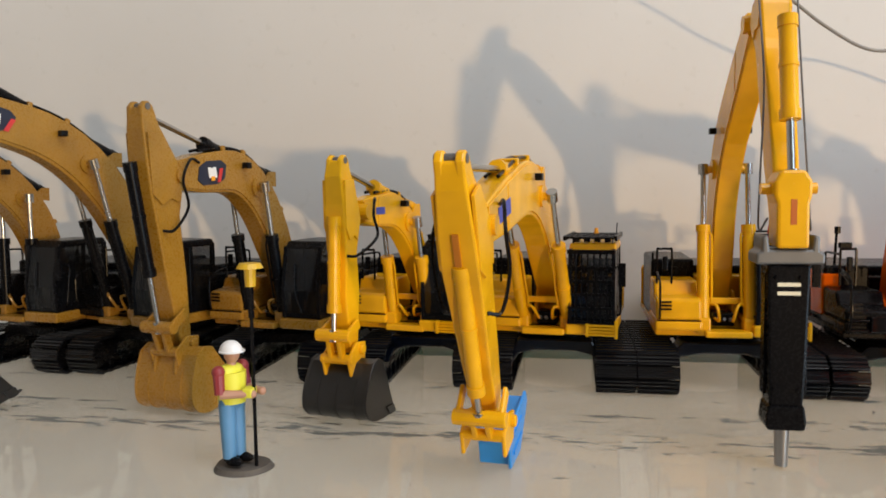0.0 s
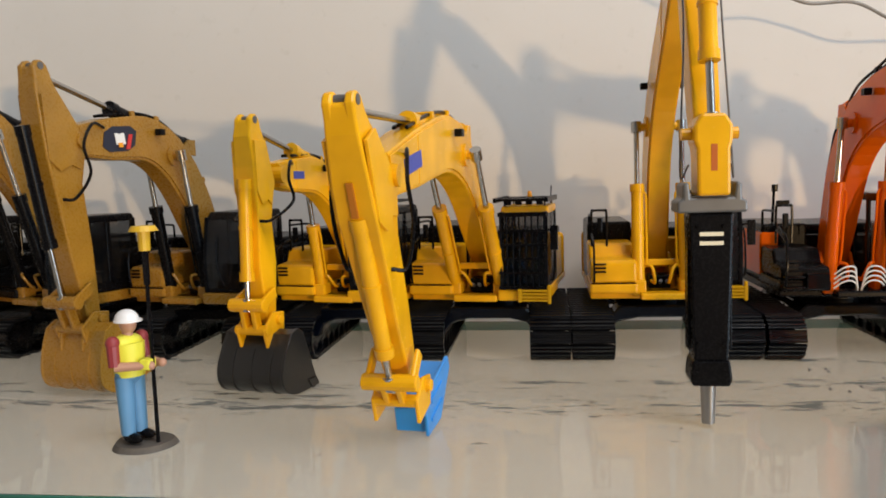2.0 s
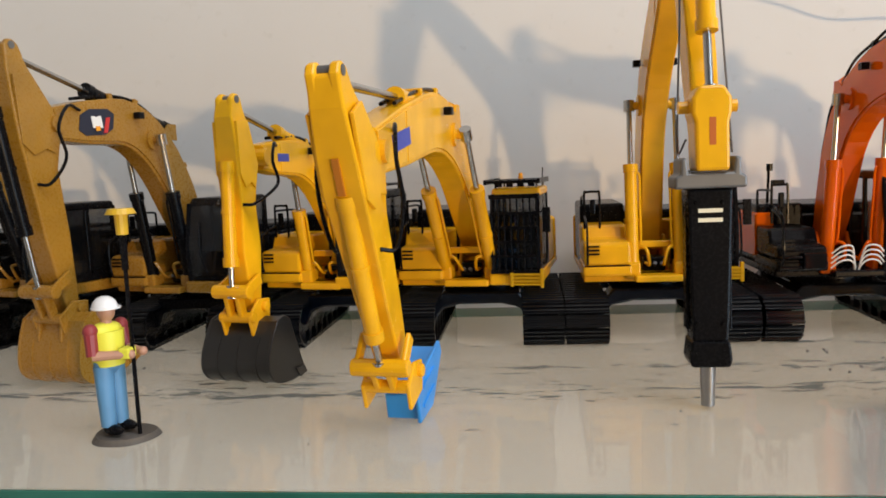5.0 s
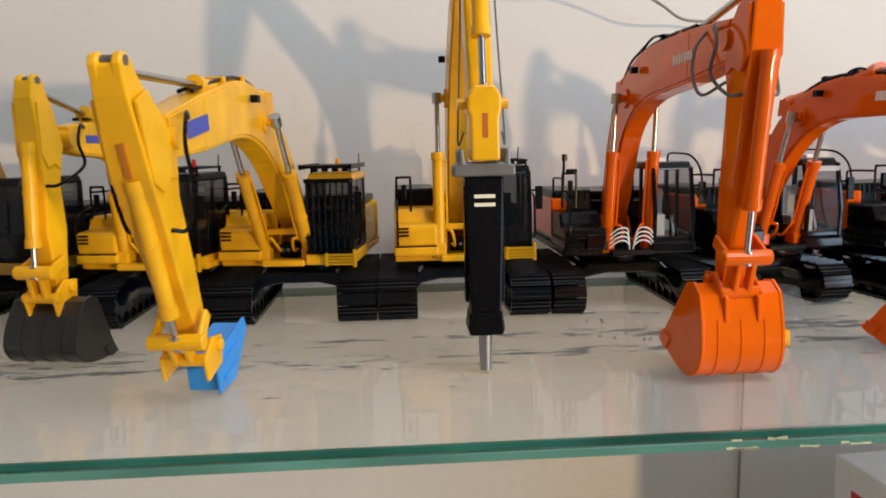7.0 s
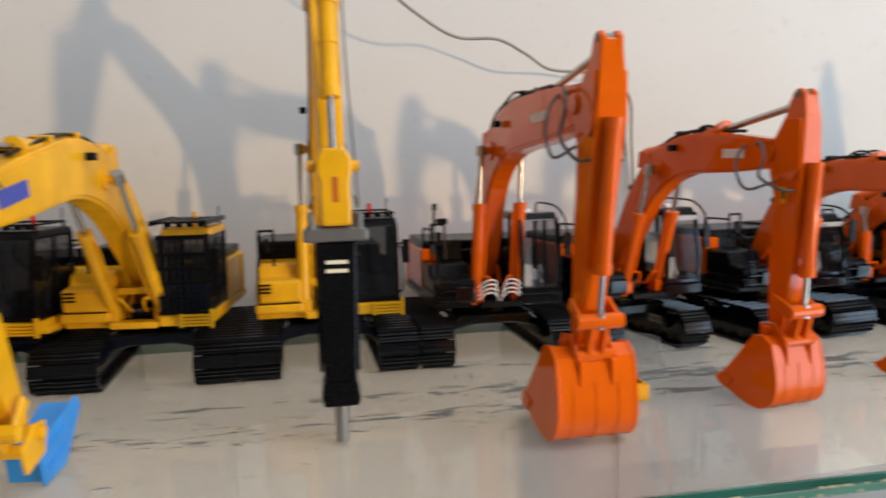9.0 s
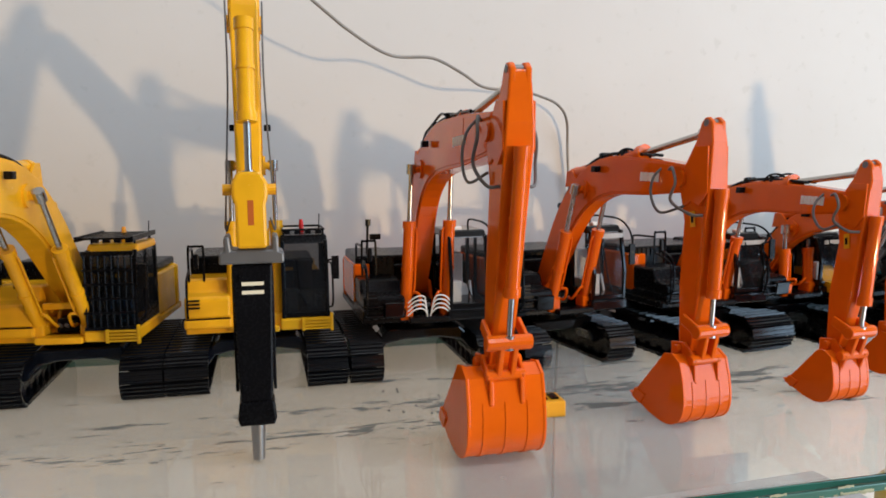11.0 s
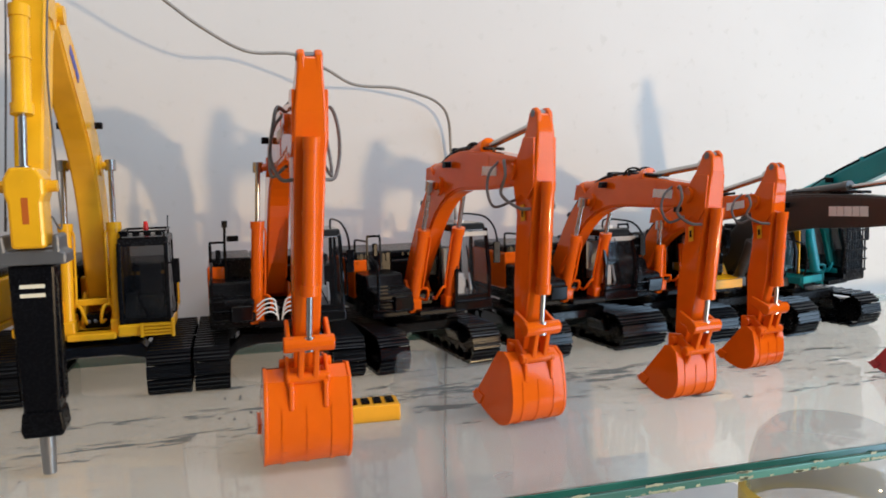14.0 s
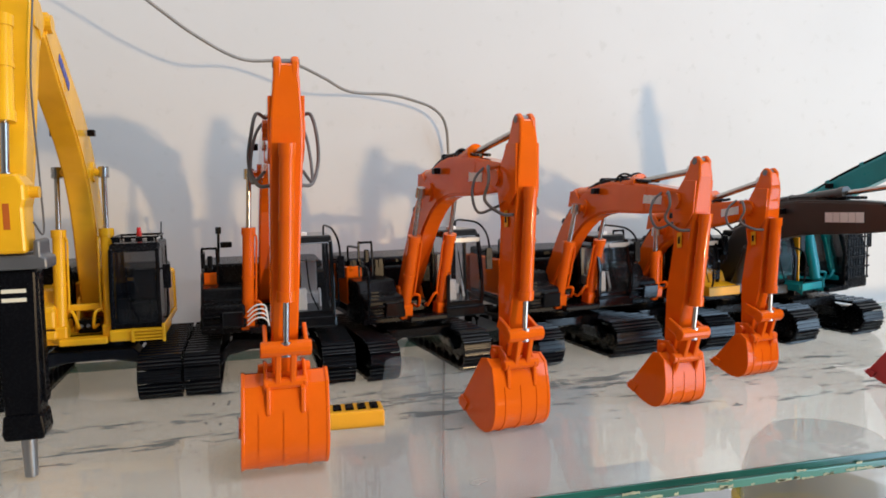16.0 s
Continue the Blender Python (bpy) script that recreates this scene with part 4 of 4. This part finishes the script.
# ---- hammer on the tall machine ----
def hammer(root, m, u, top):
    bm = B()
    xprism(bm, [(-0.44, top - 0.32), (0.44, top - 0.32), (0.44, top - 0.17), (0.37, top - 0.14), (0.37, top + 0.06), (0.29, top + 0.08), (0.27, top - 0.12), (-0.27, top - 0.12), (-0.29, top + 0.08), (-0.37, top + 0.06), (-0.37, top - 0.14), (-0.44, top - 0.17)], -u - 0.26, -u + 0.26)
    part("hammer_bracket", bm, STEEL, root, "grey cast hammer bracket", m=m, bevel=0.03)
    bm = B()
    xprism(bm, [(-0.22, 0.95), (0.22, 0.95), (0.24, 1.3), (0.28, top - 0.33), (-0.28, top - 0.33), (-0.24, 1.3)], -u - 0.21, -u + 0.21)
    body = part("hammer_body", bm, BLACK, root, "matt black hammer body", m=m, bevel=0.035)
    bm = B()
    xprism(bm, [(-0.24, 0.62), (0.24, 0.62), (0.27, 0.72), (0.24, 0.97), (-0.24, 0.97), (-0.27, 0.72)], -u - 0.23, -u + 0.23)
    part("hammer_foot", bm, BLACK, body, m=m, bevel=0.03)
    for z in (top - 0.6, top - 0.72):
        part("stripe", box(B(), -0.15, 0.15, -u - 0.217, -u - 0.209, z - 0.026, z + 0.026), CREAM, body, "pale printed stripe", m=m)
    for s in (-1, 1):
        part("side_rib", box(B(), *sorted((s * 0.24, s * 0.285)), -u - 0.1, -u + 0.1, 1.1, top - 0.45), BLACK, body, m=m, bevel=0.01)
        for z in (0.82, 1.2, top - 0.5):
            part("bolt", tube(B(), (s * 0.16, -u - 0.2, z), (s * 0.16, -u - 0.245, z), 0.03, n=6), BLACK, body, m=m)
    part("chisel", tube(B(), (0, -u, 0.64), (0, -u, 0.06), 0.105, 0.085, n=18), CHISEL, root, "bright steel chisel", m=m, smooth=True)

    # end block of the stick with its slot, a flat orange-red strip, and the cylinder above it
    bm = B()
    xprism(bm, [(-0.19, top - 0.1), (0.22, top - 0.1), (0.215, top + 0.5), (0.245, top + 0.6), (0.245, top + 0.8), (0.15, top + 0.95), (-0.15, top + 0.95), (-0.235, top + 0.8), (-0.235, top + 0.6), (-0.20, top + 0.5)], -u - 0.32, -u + 0.18)
    end = part("end_block", bm, YELLOW, root, m=m, bevel=0.04)
    part("slot", box(B(), -0.03, 0.05, -u - 0.324, -u - 0.318, top + 0.22, top + 0.56), SLOTRED, end, "orange-red slot", m=m)
    part("pin", tube(B(), (-0.36, -u - 0.05, top + 0.7), (0.36, -u - 0.05, top + 0.7), 0.08, n=12), YELLOW, end, m=m)
    cylinder(root, m, (0.0, -u + 0.18, top + 3.0), (0.0, -u - 0.2, top + 0.85), 0.12, YELLOW, "bucket_cylinder", 0.62)
    for s in (-1, 1):
        part("hose", hose(B(), [(s * 0.27, -u - 0.1, top + 0.3), (s * 0.34, -u + 0.1, top + 0.15), (s * 0.31, -u + 0.2, top + 0.9), (s * 0.25, -u + 0.35, top + 2.2), (s * 0.26, -u + 0.7, top + 3.4)], 0.014), HOSEGREY, root, m=m, smooth=True)


hammer(K3[0], K3[1], 5.45, 3.25)

# ---- stickers and marks on the booms ----
def band(mach, t, side, w, h, mat, name="sticker", lean=0.0, dz=0.0, lift=0.0, cut=0.0):
    """A flat sticker on the boom's side, at t of the way from the bend to the tip."""
    root, m, line, out, bw = mach
    p, q = Vector(line[10]), Vector(line[-1])
    c = p.lerp(q, t)
    turn = math.degrees(math.atan2(q.y - p.y, q.x - p.x))
    return plate(root, m, name, (side * (bw + 0.005 + lift), c.x, c.y + dz), w, h, mat, side, turn, lean, cut=cut)


for mach in (CAT1, CAT2):  # dark lozenge with a red corner, and a pale block in it
    band(mach, 0.35, 1, 0.78, 0.44, NAVYBLACK, lean=-0.06, cut=0.22)
    band(mach, 0.19, 1, 0.09, 0.26, REDPRINT, lean=-0.05, dz=-0.06, lift=0.012)
    for i in range(3):
        band(mach, 0.30 + 0.055 * i, 1, 0.075, 0.2 - 0.03 * (i % 2), WHITE, lean=0.01, lift=0.012)
    band(mach, 0.355, 1, 0.10, 0.08, AMBER, dz=-0.11, lift=0.024)
for i in range(7):
    band(K1, 0.30 + 0.045 * i, 1, 0.055, 0.13, NAVYPRINT)
band(K2, 0.62, -1, 0.75, 0.22, NAVYPRINT)
band(K2, 0.62, 1, 0.75, 0.22, NAVYPRINT)
for i in range(7):
    band(K3, 0.35 + 0.05 * i, 1, 0.07, 0.16, NAVYPRINT)
for mach, t0 in ((H1, 0.30), (H2, 0.40), (H3, 0.50), (H4, 0.55)):
    for i in range(7):
        band(mach, t0 + 0.042 * i, -1, 0.065, 0.16 - 0.01 * (i % 2), WHITE)
for i in range(5):
    band(V, 0.20 + 0.085 * i, -1, 0.18 - 0.03 * (i % 2), 0.2, WHITE)
for i in range(4):
    band(T, 0.45 + 0.06 * i, -1, 0.14, 0.16, WHITE)

# white hose fan at the first orange machine's boom foot
for s in (-1, 1):
    for i in range(4):
        zz = 1.42 + 0.085 * i
        part("hose", hose(B(), [(s * 0.03, -1.62, 1.16), (s * (0.05 + 0.012 * i), -1.68, zz - 0.1), (s * 0.16, -1.72, zz), (s * 0.31, -1.72, zz - 0.02), (s * 0.44, -1.66, zz - 0.14)], 0.015, steps=6), WHITE, H1[0], "white rubber hose", m=H1[1], smooth=True)
# hose loops over the boom bends, and cab rails and sun visors of the orange machines
MILKY = glass_material("milky_visor", (0.6, 0.6, 0.58), 0.15, 0.45)
for mach, depth, ct in ((H1, 0.48, 2.95), (H2, 0.38, 2.95), (H3, 0.32, 2.7), (H4, 0.28, 2.6)):
    root, m, line, out, bw = mach
    p = Vector(line[10])
    for i, s in enumerate((-1, 1)):
        x0, u, z = s * 0.1, p.x + 0.12 * i, p.y + depth * 0.5
        part("hose", hose(B(), [(x0, -u + 0.25, z - 0.2), (x0, -u + 0.22, z + 0.08), (x0, -u + 0.1, z + 0.26), (x0, -u - 0.15, z + 0.3), (x0, -u - 0.38, z + 0.22), (x0, -u - 0.5, z - 0.02)], 0.022, steps=5), BLACK, root, "black rubber hose loop", m=m, smooth=True)
    c0, c1 = 0.42, 1.26
    part("roof_rail", hose(B(), [(c1 - 0.1, -0.25, ct - 0.02), (c1 - 0.1, -0.32, ct + 0.13), (c1 - 0.08, -0.8, ct + 0.15), (c1 - 0.03, -1.35, ct + 0.1), (c1 + 0.06, -1.62, ct - 0.15), (c1 + 0.08, -1.72, ct - 0.55), (c1 + 0.0, -1.7, ct - 0.7)], 0.022, steps=5), BLACK, root, m=m, smooth=True)
    if mach is not H1:
        part("sun_visor", ubox(B(), c0 + 0.1, c1 - 0.1, 1.57, 1.595, ct - 0.27, ct - 0.17), MILKY, root, "milky plastic sun visor", m=m, bevel=0.01)
    part("roof_lamp", ubox(B(), c0 + 0.12, c0 + 0.3, 1.2, 1.34, ct - 0.01, ct + 0.07), WHITE, root, "small white roof lamp", m=m, bevel=0.02)

# a black lamp mast and step plates beside the first orange machine's engine, and a bundle of clipped hoses over its boom
root, m, line, out, bw = H1
mast = part("lamp_mast", tube(B(), (-1.02, 0.1, 2.1), (-1.02, 0.1, 3.0), 0.028, n=8), BLACK, root, "black lamp mast", m=m, smooth=True)
part("lamp", tube(B(), (-1.02, 0.06, 2.98), (-1.02, 0.06, 3.12), 0.06, n=10), BLACK, mast, m=m, smooth=True)
part("lamp", ubox(B(), -0.98, -0.74, -0.1, 0.02, 2.68, 2.8), BLACK, mast, m=m, bevel=0.02)
for i, x0 in enumerate((-0.13, 0.02, 0.14)):
    pts = []
    for n_, q in enumerate((2, 3, 4, 5, 6, 7, 8, 9, 10)):
        p, c = Vector(out[q]), Vector(line[q])
        p = p + (p - c).normalized() * (0.09 + (0.07 if (n_ + i) % 3 == 1 else 0.0))
        pts.append((x0 + 0.03 * math.sin(2.1 * n_ + i), -p.x, p.y))
    part("hose", hose(B(), pts, 0.026, steps=4), BLACK, root, "black clipped rubber hose", m=m, smooth=True)
for mach in (H1, H2, H3, H4):  # steps and a dark box before the tank
    root, m = mach[:2]
    for zz in (1.3, 1.48):
        part("step", ubox(B(), -1.3, -0.95, 1.6, 1.74, zz, zz + 0.03), GLOSSBLACK, root, m=m, bevel=0.01)
    part("tool_box", ubox(B(), -0.92, -0.52, 1.58, 1.72, 1.26, 1.56), GLOSSBLACK, root, m=m, bevel=0.03)
    part("grab_rail", hose(B(), [(-1.28, -1.7, 1.3), (-1.28, -1.76, 1.7), (-1.28, -1.6, 2.2), (-1.28, -1.1, 2.36)], 0.024, steps=5), BLACK, root, m=m, smooth=True)

# yellow caution tags on the orange sticks
for mach, zz in ((H2, 0.42), (H3, 0.42), (H4, 0.42)):
    root, m, line, out, bw = mach
    a, b = mach_ends[root.name]
    p = Vector(a).lerp(Vector(b), zz)
    plate(root, m, "caution_sticker", (-(bw + 0.004), p.x - 0.05, p.y), 0.11, 0.26, YELLOW, -1, 10)
    plate(root, m, "caution_sticker", (-(bw + 0.010), p.x - 0.05, p.y), 0.05, 0.12, BLACK, -1, 10)

# ---- surveyor figurine, one plain mesh ----
SKIN = material("flesh_tone_plastic", (0.45, 0.24, 0.16), 0.5)
SHIRT = material("dark_red_plastic", (0.25, 0.03, 0.035), 0.5)
RECEIVER = material("deep_yellow_plastic", (0.62, 0.38, 0.02), 0.4)
VEST = material("lime_yellow_plastic", (0.75, 0.72, 0.06), 0.5)
JEANS = material("light_blue_plastic", (0.10, 0.26, 0.46), 0.55)
HELMET = material("white_plastic", (0.80, 0.80, 0.80), 0.35)
STONE = material("brown_grey_base", (0.10, 0.085, 0.07), 0.8, vary=0.25, wear=(0.16, 0.14, 0.12), bump=0.4)
FX, FY = -4.12, 9.45


def ball(bm, c, rx, ry, rz, mi, n=14, k=9, cut=-1.0):
    rows = []
    for i in range(k + 1):
        q = math.pi * i / k
        z = max(math.cos(q), cut)
        r = math.sin(q) if math.cos(q) > cut else math.sqrt(max(0, 1 - cut * cut))
        rows.append([bm.verts.new((c[0] + rx * r * math.cos(2 * math.pi * j / n), c[1] + ry * r * math.sin(2 * math.pi * j / n), c[2] + rz * z)) for j in range(n)])
    for i in range(k):
        for j in range(n):
            bm.faces.new((rows[i][j], rows[i][(j + 1) % n], rows[i + 1][(j + 1) % n], rows[i + 1][j])).material_index = mi
    bmesh.ops.remove_doubles(bm, verts=bm.verts, dist=1e-5)


bm = B()
for s in (-1, 1):
    tube(bm, (s * 0.10, 0, 0.16), (s * 0.09, 0.02, 0.95), 0.095, 0.125, n=12, mi=3)
    ball(bm, (s * 0.11, -0.08, 0.12), 0.08, 0.17, 0.07, 4)
ball(bm, (0, 0.02, 0.98), 0.205, 0.16, 0.16, 3)
tube(bm, (0, 0.01, 0.95), (0, 0.02, 1.40), 0.195, 0.22, n=16, mi=2)
ball(bm, (0, 0.02, 1.40), 0.23, 0.15, 0.12, 2)
for s in (-1, 1):
    tube(bm, (s * 0.24, 0.02, 1.43), (s * 0.27, -0.02, 1.12), 0.085, 0.075, n=10, mi=1)
    ball(bm, (s * 0.24, 0.02, 1.43), 0.095, 0.095, 0.095, 1)
    tube(bm, (s * 0.27, -0.02, 1.12), (0.12 + s * 0.10, -0.34, 1.10), 0.065, 0.05, n=10, mi=0)
    ball(bm, (0.12 + s * 0.10, -0.36, 1.10), 0.06, 0.06, 0.06, 0)
tube(bm, (0, 0.0, 1.48), (0, 0.0, 1.58), 0.07, n=10, mi=0)
ball(bm, (0, -0.01, 1.65), 0.105, 0.12, 0.135, 0)
ball(bm, (0, 0.0, 1.70), 0.155, 0.17, 0.15, 5, cut=-0.05)
tube(bm, (0, -0.02, 1.685), (0, -0.02, 1.705), 0.185, n=18, mi=5)
fig = part("figurine", bm, [SKIN, SHIRT, VEST, JEANS, BLACK, HELMET], None, smooth=True)
fig.matrix_world = pose(S * FX, S * FY, S * 0.04, 0, 0, 72)
tagged(fig, "small painted plastic worker figurine with white helmet", "figurine")
pole = new("survey_pole")
pole.matrix_world = pose(S * (FX + 0.34), S * (FY - 0.02), S * 0.07)
tagged(pole, "thin black survey pole with a yellow receiver on top", "pole")
bm = B()
pts = [(-0.24 + 0.44 * math.cos(q) * (1 + 0.05 * math.sin(3 * q)), 0.07 + 0.40 * math.sin(q) * (1 + 0.04 * math.cos(2 * q))) for q in [2 * math.pi * i / 28 for i in range(28)]]
a = [bm.verts.new((x, y, -0.07)) for x, y in pts]
b = [bm.verts.new((-0.24 + (x + 0.24) * 0.88, 0.07 + (y - 0.07) * 0.88, 0.0)) for x, y in pts]
bm.faces.new(a[::-1])
bm.faces.new(b)
for i in range(28):
    bm.faces.new((a[i], a[(i + 1) % 28], b[(i + 1) % 28], b[i]))
part("base_plate", bm, STONE, pole, "round brown-grey base plate")
part("staff", tube(B(), (0, 0, 0), (0, 0, 2.62), 0.028, n=8), BLACK, pole)
part("sleeve", tube(B(), (0, 0, 2.15), (0, 0, 2.62), 0.045, n=8), BLACK, pole)
rec = part("receiver", tube(B(), (0, 0, 2.60), (0, 0, 2.86), 0.075, 0.085, n=12), RECEIVER, pole, "yellow receiver")
part("dish", tube(B(), (0, 0, 2.86), (0, 0, 2.93), 0.19, 0.15, n=18), RECEIVER, rec)
part("handset", box(B(), -0.12, 0.02, -0.14, 0.06, 1.02, 1.16), VEST, pole, "yellow handset", bevel=0.02)

# ---- loose things on the shelf ----
blk = new("yellow_block")
blk.matrix_world = pose(S * 8.26, S * 11.65, 0, 0, 0, -3)
tagged(blk, "yellow studded toy block lying on the shelf", "toy block")
YBLOCK = material("yellow_plastic", (0.80, 0.38, 0.01), 0.3, vary=0.04)
part("body", box(B(), -0.52, 0.42, -0.42, 0.12, 0.0, 0.28), YBLOCK, blk, bevel=0.03)
for i in range(4):
    part("slot", box(B(), -0.40 + 0.2 * i, -0.27 + 0.2 * i, -0.30, -0.02, 0.281, 0.31), BLACK, blk)
cup = new("plastic_cup")
cup.matrix_world = pose(S * 9.35, S * 13.0, 0)
tagged(cup, "small clear plastic cup standing upside down", "cup")
bm = B()
n, rings = 24, []
for r, z in ((0.50, 0.0), (0.50, 0.06), (0.44, 0.08), (0.36, 0.62), (0.34, 0.64), (0.0, 0.645)):
    rings.append([bm.verts.new((r * math.cos(2 * math.pi * i / n), r * math.sin(2 * math.pi * i / n), z)) for i in range(n)])
for r0, r1 in zip(rings, rings[1:]):
    for i in range(n):
        bm.faces.new((r0[i], r0[(i + 1) % n], r1[(i + 1) % n], r1[i]))
bmesh.ops.remove_doubles(bm, verts=bm.verts, dist=1e-5)
part("wall", bm, CLEAR, cup, smooth=True)

# cable along the wall and on down behind the shelf
bm = B()
hose(bm, [(1.2, 14.6, 10.4), (4.8, 15.8, 7.79), (5.75, 16.1, 7.12), (6.65, 16.4, 6.70), (7.63, 16.6, 6.69), (8.4, 16.95, 6.42), (9.08, 17.3, 6.13), (10.1, 17.7, 6.11), (10.8, 18.05, 6.0), (11.36, 18.35, 5.83),
          (11.72, 18.6, 5.45), (11.84, 18.8, 4.55), (11.95, 18.9, 2.0), (11.6, 18.9, -1.0), (11.5, 18.9, -5.0), (11.5, 18.9, -9.0)], 0.036, n=8, steps=8)
CABLE = material("grey_cable", (0.26, 0.24, 0.21), 0.4, vary=0.1)
tagged(part("cable", bm, CABLE, None, smooth=True), "thin grey twin cable hanging before the wall", "cable")

# crumbs and dust on the shelf
rng = random.Random(4)
bm = B()
for i in range(190):
    x, y = (rng.gauss(6.6, 0.7), rng.gauss(12.4, 0.9)) if i < 120 else (rng.uniform(-10, 18), rng.uniform(9, 14))
    r = rng.uniform(0.006, 0.017) if rng.random() < 0.9 else 0.03
    tube(bm, (x, y, 0), (x + rng.uniform(-r, r), y, r), r, r * 0.4, n=5)
tagged(part("crumbs", bm, HOSEGREY), "scattered dark crumbs and dust", "crumbs", kind="stuff")

# chipped cream paint along the lower glass
bm = B()
for i in range(60):
    x = rng.uniform(5.8, 8.2) if i < 12 else rng.uniform(8.0, 16.0)
    w, h = rng.uniform(0.03, 0.26), rng.uniform(0.012, 0.04)
    z = -0.215 + rng.uniform(0, 0.03) if rng.random() < 0.75 else -0.10
    n = 4 + int(w * 14)
    top = [(x + w * k / n, z + h * rng.uniform(0.3, 1.0)) for k in range(n + 1)]
    low = [(x + w * k / n, z - rng.uniform(0.0, 0.02)) for k in range(n + 1)]
    xprism(bm, low + top[::-1], EDGE_Y - 0.058, EDGE_Y - 0.051)
tagged(part("paint_chips", bm, CHIP), "flaked cream paint on the glass edge", "paint flakes", kind="stuff")

# ---- lower shelf and what stands on it ----
low = part("lower_shelf", box(B(), X0, X1, EDGE_Y + 0.5, 18.0, -9.3, -9.0), BOARD)
tagged(low, "lower cream white shelf", "shelf", kind="structure")
carton = new("cardboard_box")
carton.matrix_world = pose(S * 15.94, S * 14.84, S * -9.0, 0, 0, 4)
tagged(carton, "white cardboard box with a red printed corner", "box")
CARD = material("white_card", (0.76, 0.76, 0.78), 0.55, vary=0.03)
part("carton", box(B(), -2.88, 2.88, -2.3, 2.16, 0, 4.63), CARD, carton, bevel=0.05)
part("print", box(B(), -2.892, -2.881, -1.44, 1.5, 1.17, 3.98), REDPRINT, carton, "red printed panel")
for r in (0.43, 0.79, 1.15):
    bm = B()
    for i in range(16):
        q = math.pi * i / 15
        c, d = 0.14 + r * math.cos(q), 2.03 + r * math.sin(q)
        box(bm, -2.9, -2.893, c - 0.086, c + 0.086, d - 0.086, d + 0.086)
    tagged(part("ring_print", bm, WHITE if r > 0.5 else AMBER, carton), kind="stuff")
jar = new("plastic_jar")
jar.matrix_world = pose(S * 16.7, S * 10.7, S * -9.0)
tagged(jar, "clear plastic jar with a yellow collar", "jar")
bm = B()
rings = []
for r, z in ((1.5, 0.0), (1.5, 6.2), (1.45, 6.6), (1.4, 7.4), (1.25, 7.9), (1.0, 8.15), (0.0, 8.2)):
    rings.append([bm.verts.new((r * math.cos(2 * math.pi * i / 32), r * math.sin(2 * math.pi * i / 32), z)) for i in range(32)])
for r0, r1 in zip(rings, rings[1:]):
    for i in range(32):
        bm.faces.new((r0[i], r0[(i + 1) % 32], r1[(i + 1) % 32], r1[i]))
bmesh.ops.remove_doubles(bm, verts=bm.verts, dist=1e-5)
part("wall", bm, glass_material("crinkled_clear_plastic", (0.55, 0.57, 0.57), 0.06, 0.55), jar, smooth=True)
bm, rings = B(), []
for r, z in ((1.52, 6.3), (1.58, 6.36), (1.58, 6.9), (1.5, 6.98), (1.47, 6.9), (1.47, 6.36)):
    rings.append([bm.verts.new((r * math.cos(2 * math.pi * i / 32), r * math.sin(2 * math.pi * i / 32), z)) for i in range(32)])
for r0, r1 in zip(rings, rings[1:] + rings[:1]):
    for i in range(32):
        bm.faces.new((r0[i], r0[(i + 1) % 32], r1[(i + 1) % 32], r1[i]))
part("collar", bm, material("pale_yellow_plastic", (0.85, 0.64, 0.12), 0.4), jar, "pale yellow plastic collar", smooth=True)
tub = part("blue_tub", box(B(), 14.3, 15.4, 8.6, 10.0, -9.0, -2.6), BLUE, None, bevel=0.1)
tagged(tub, "blue plastic tub on the lower shelf", "tub")
redtub = part("red_tub", box(B(), 18.6, 20.0, 8.8, 10.4, -9.0, -1.9), RED, None, bevel=0.15)
tagged(redtub, "dark red plastic tub on the lower shelf", "tub")
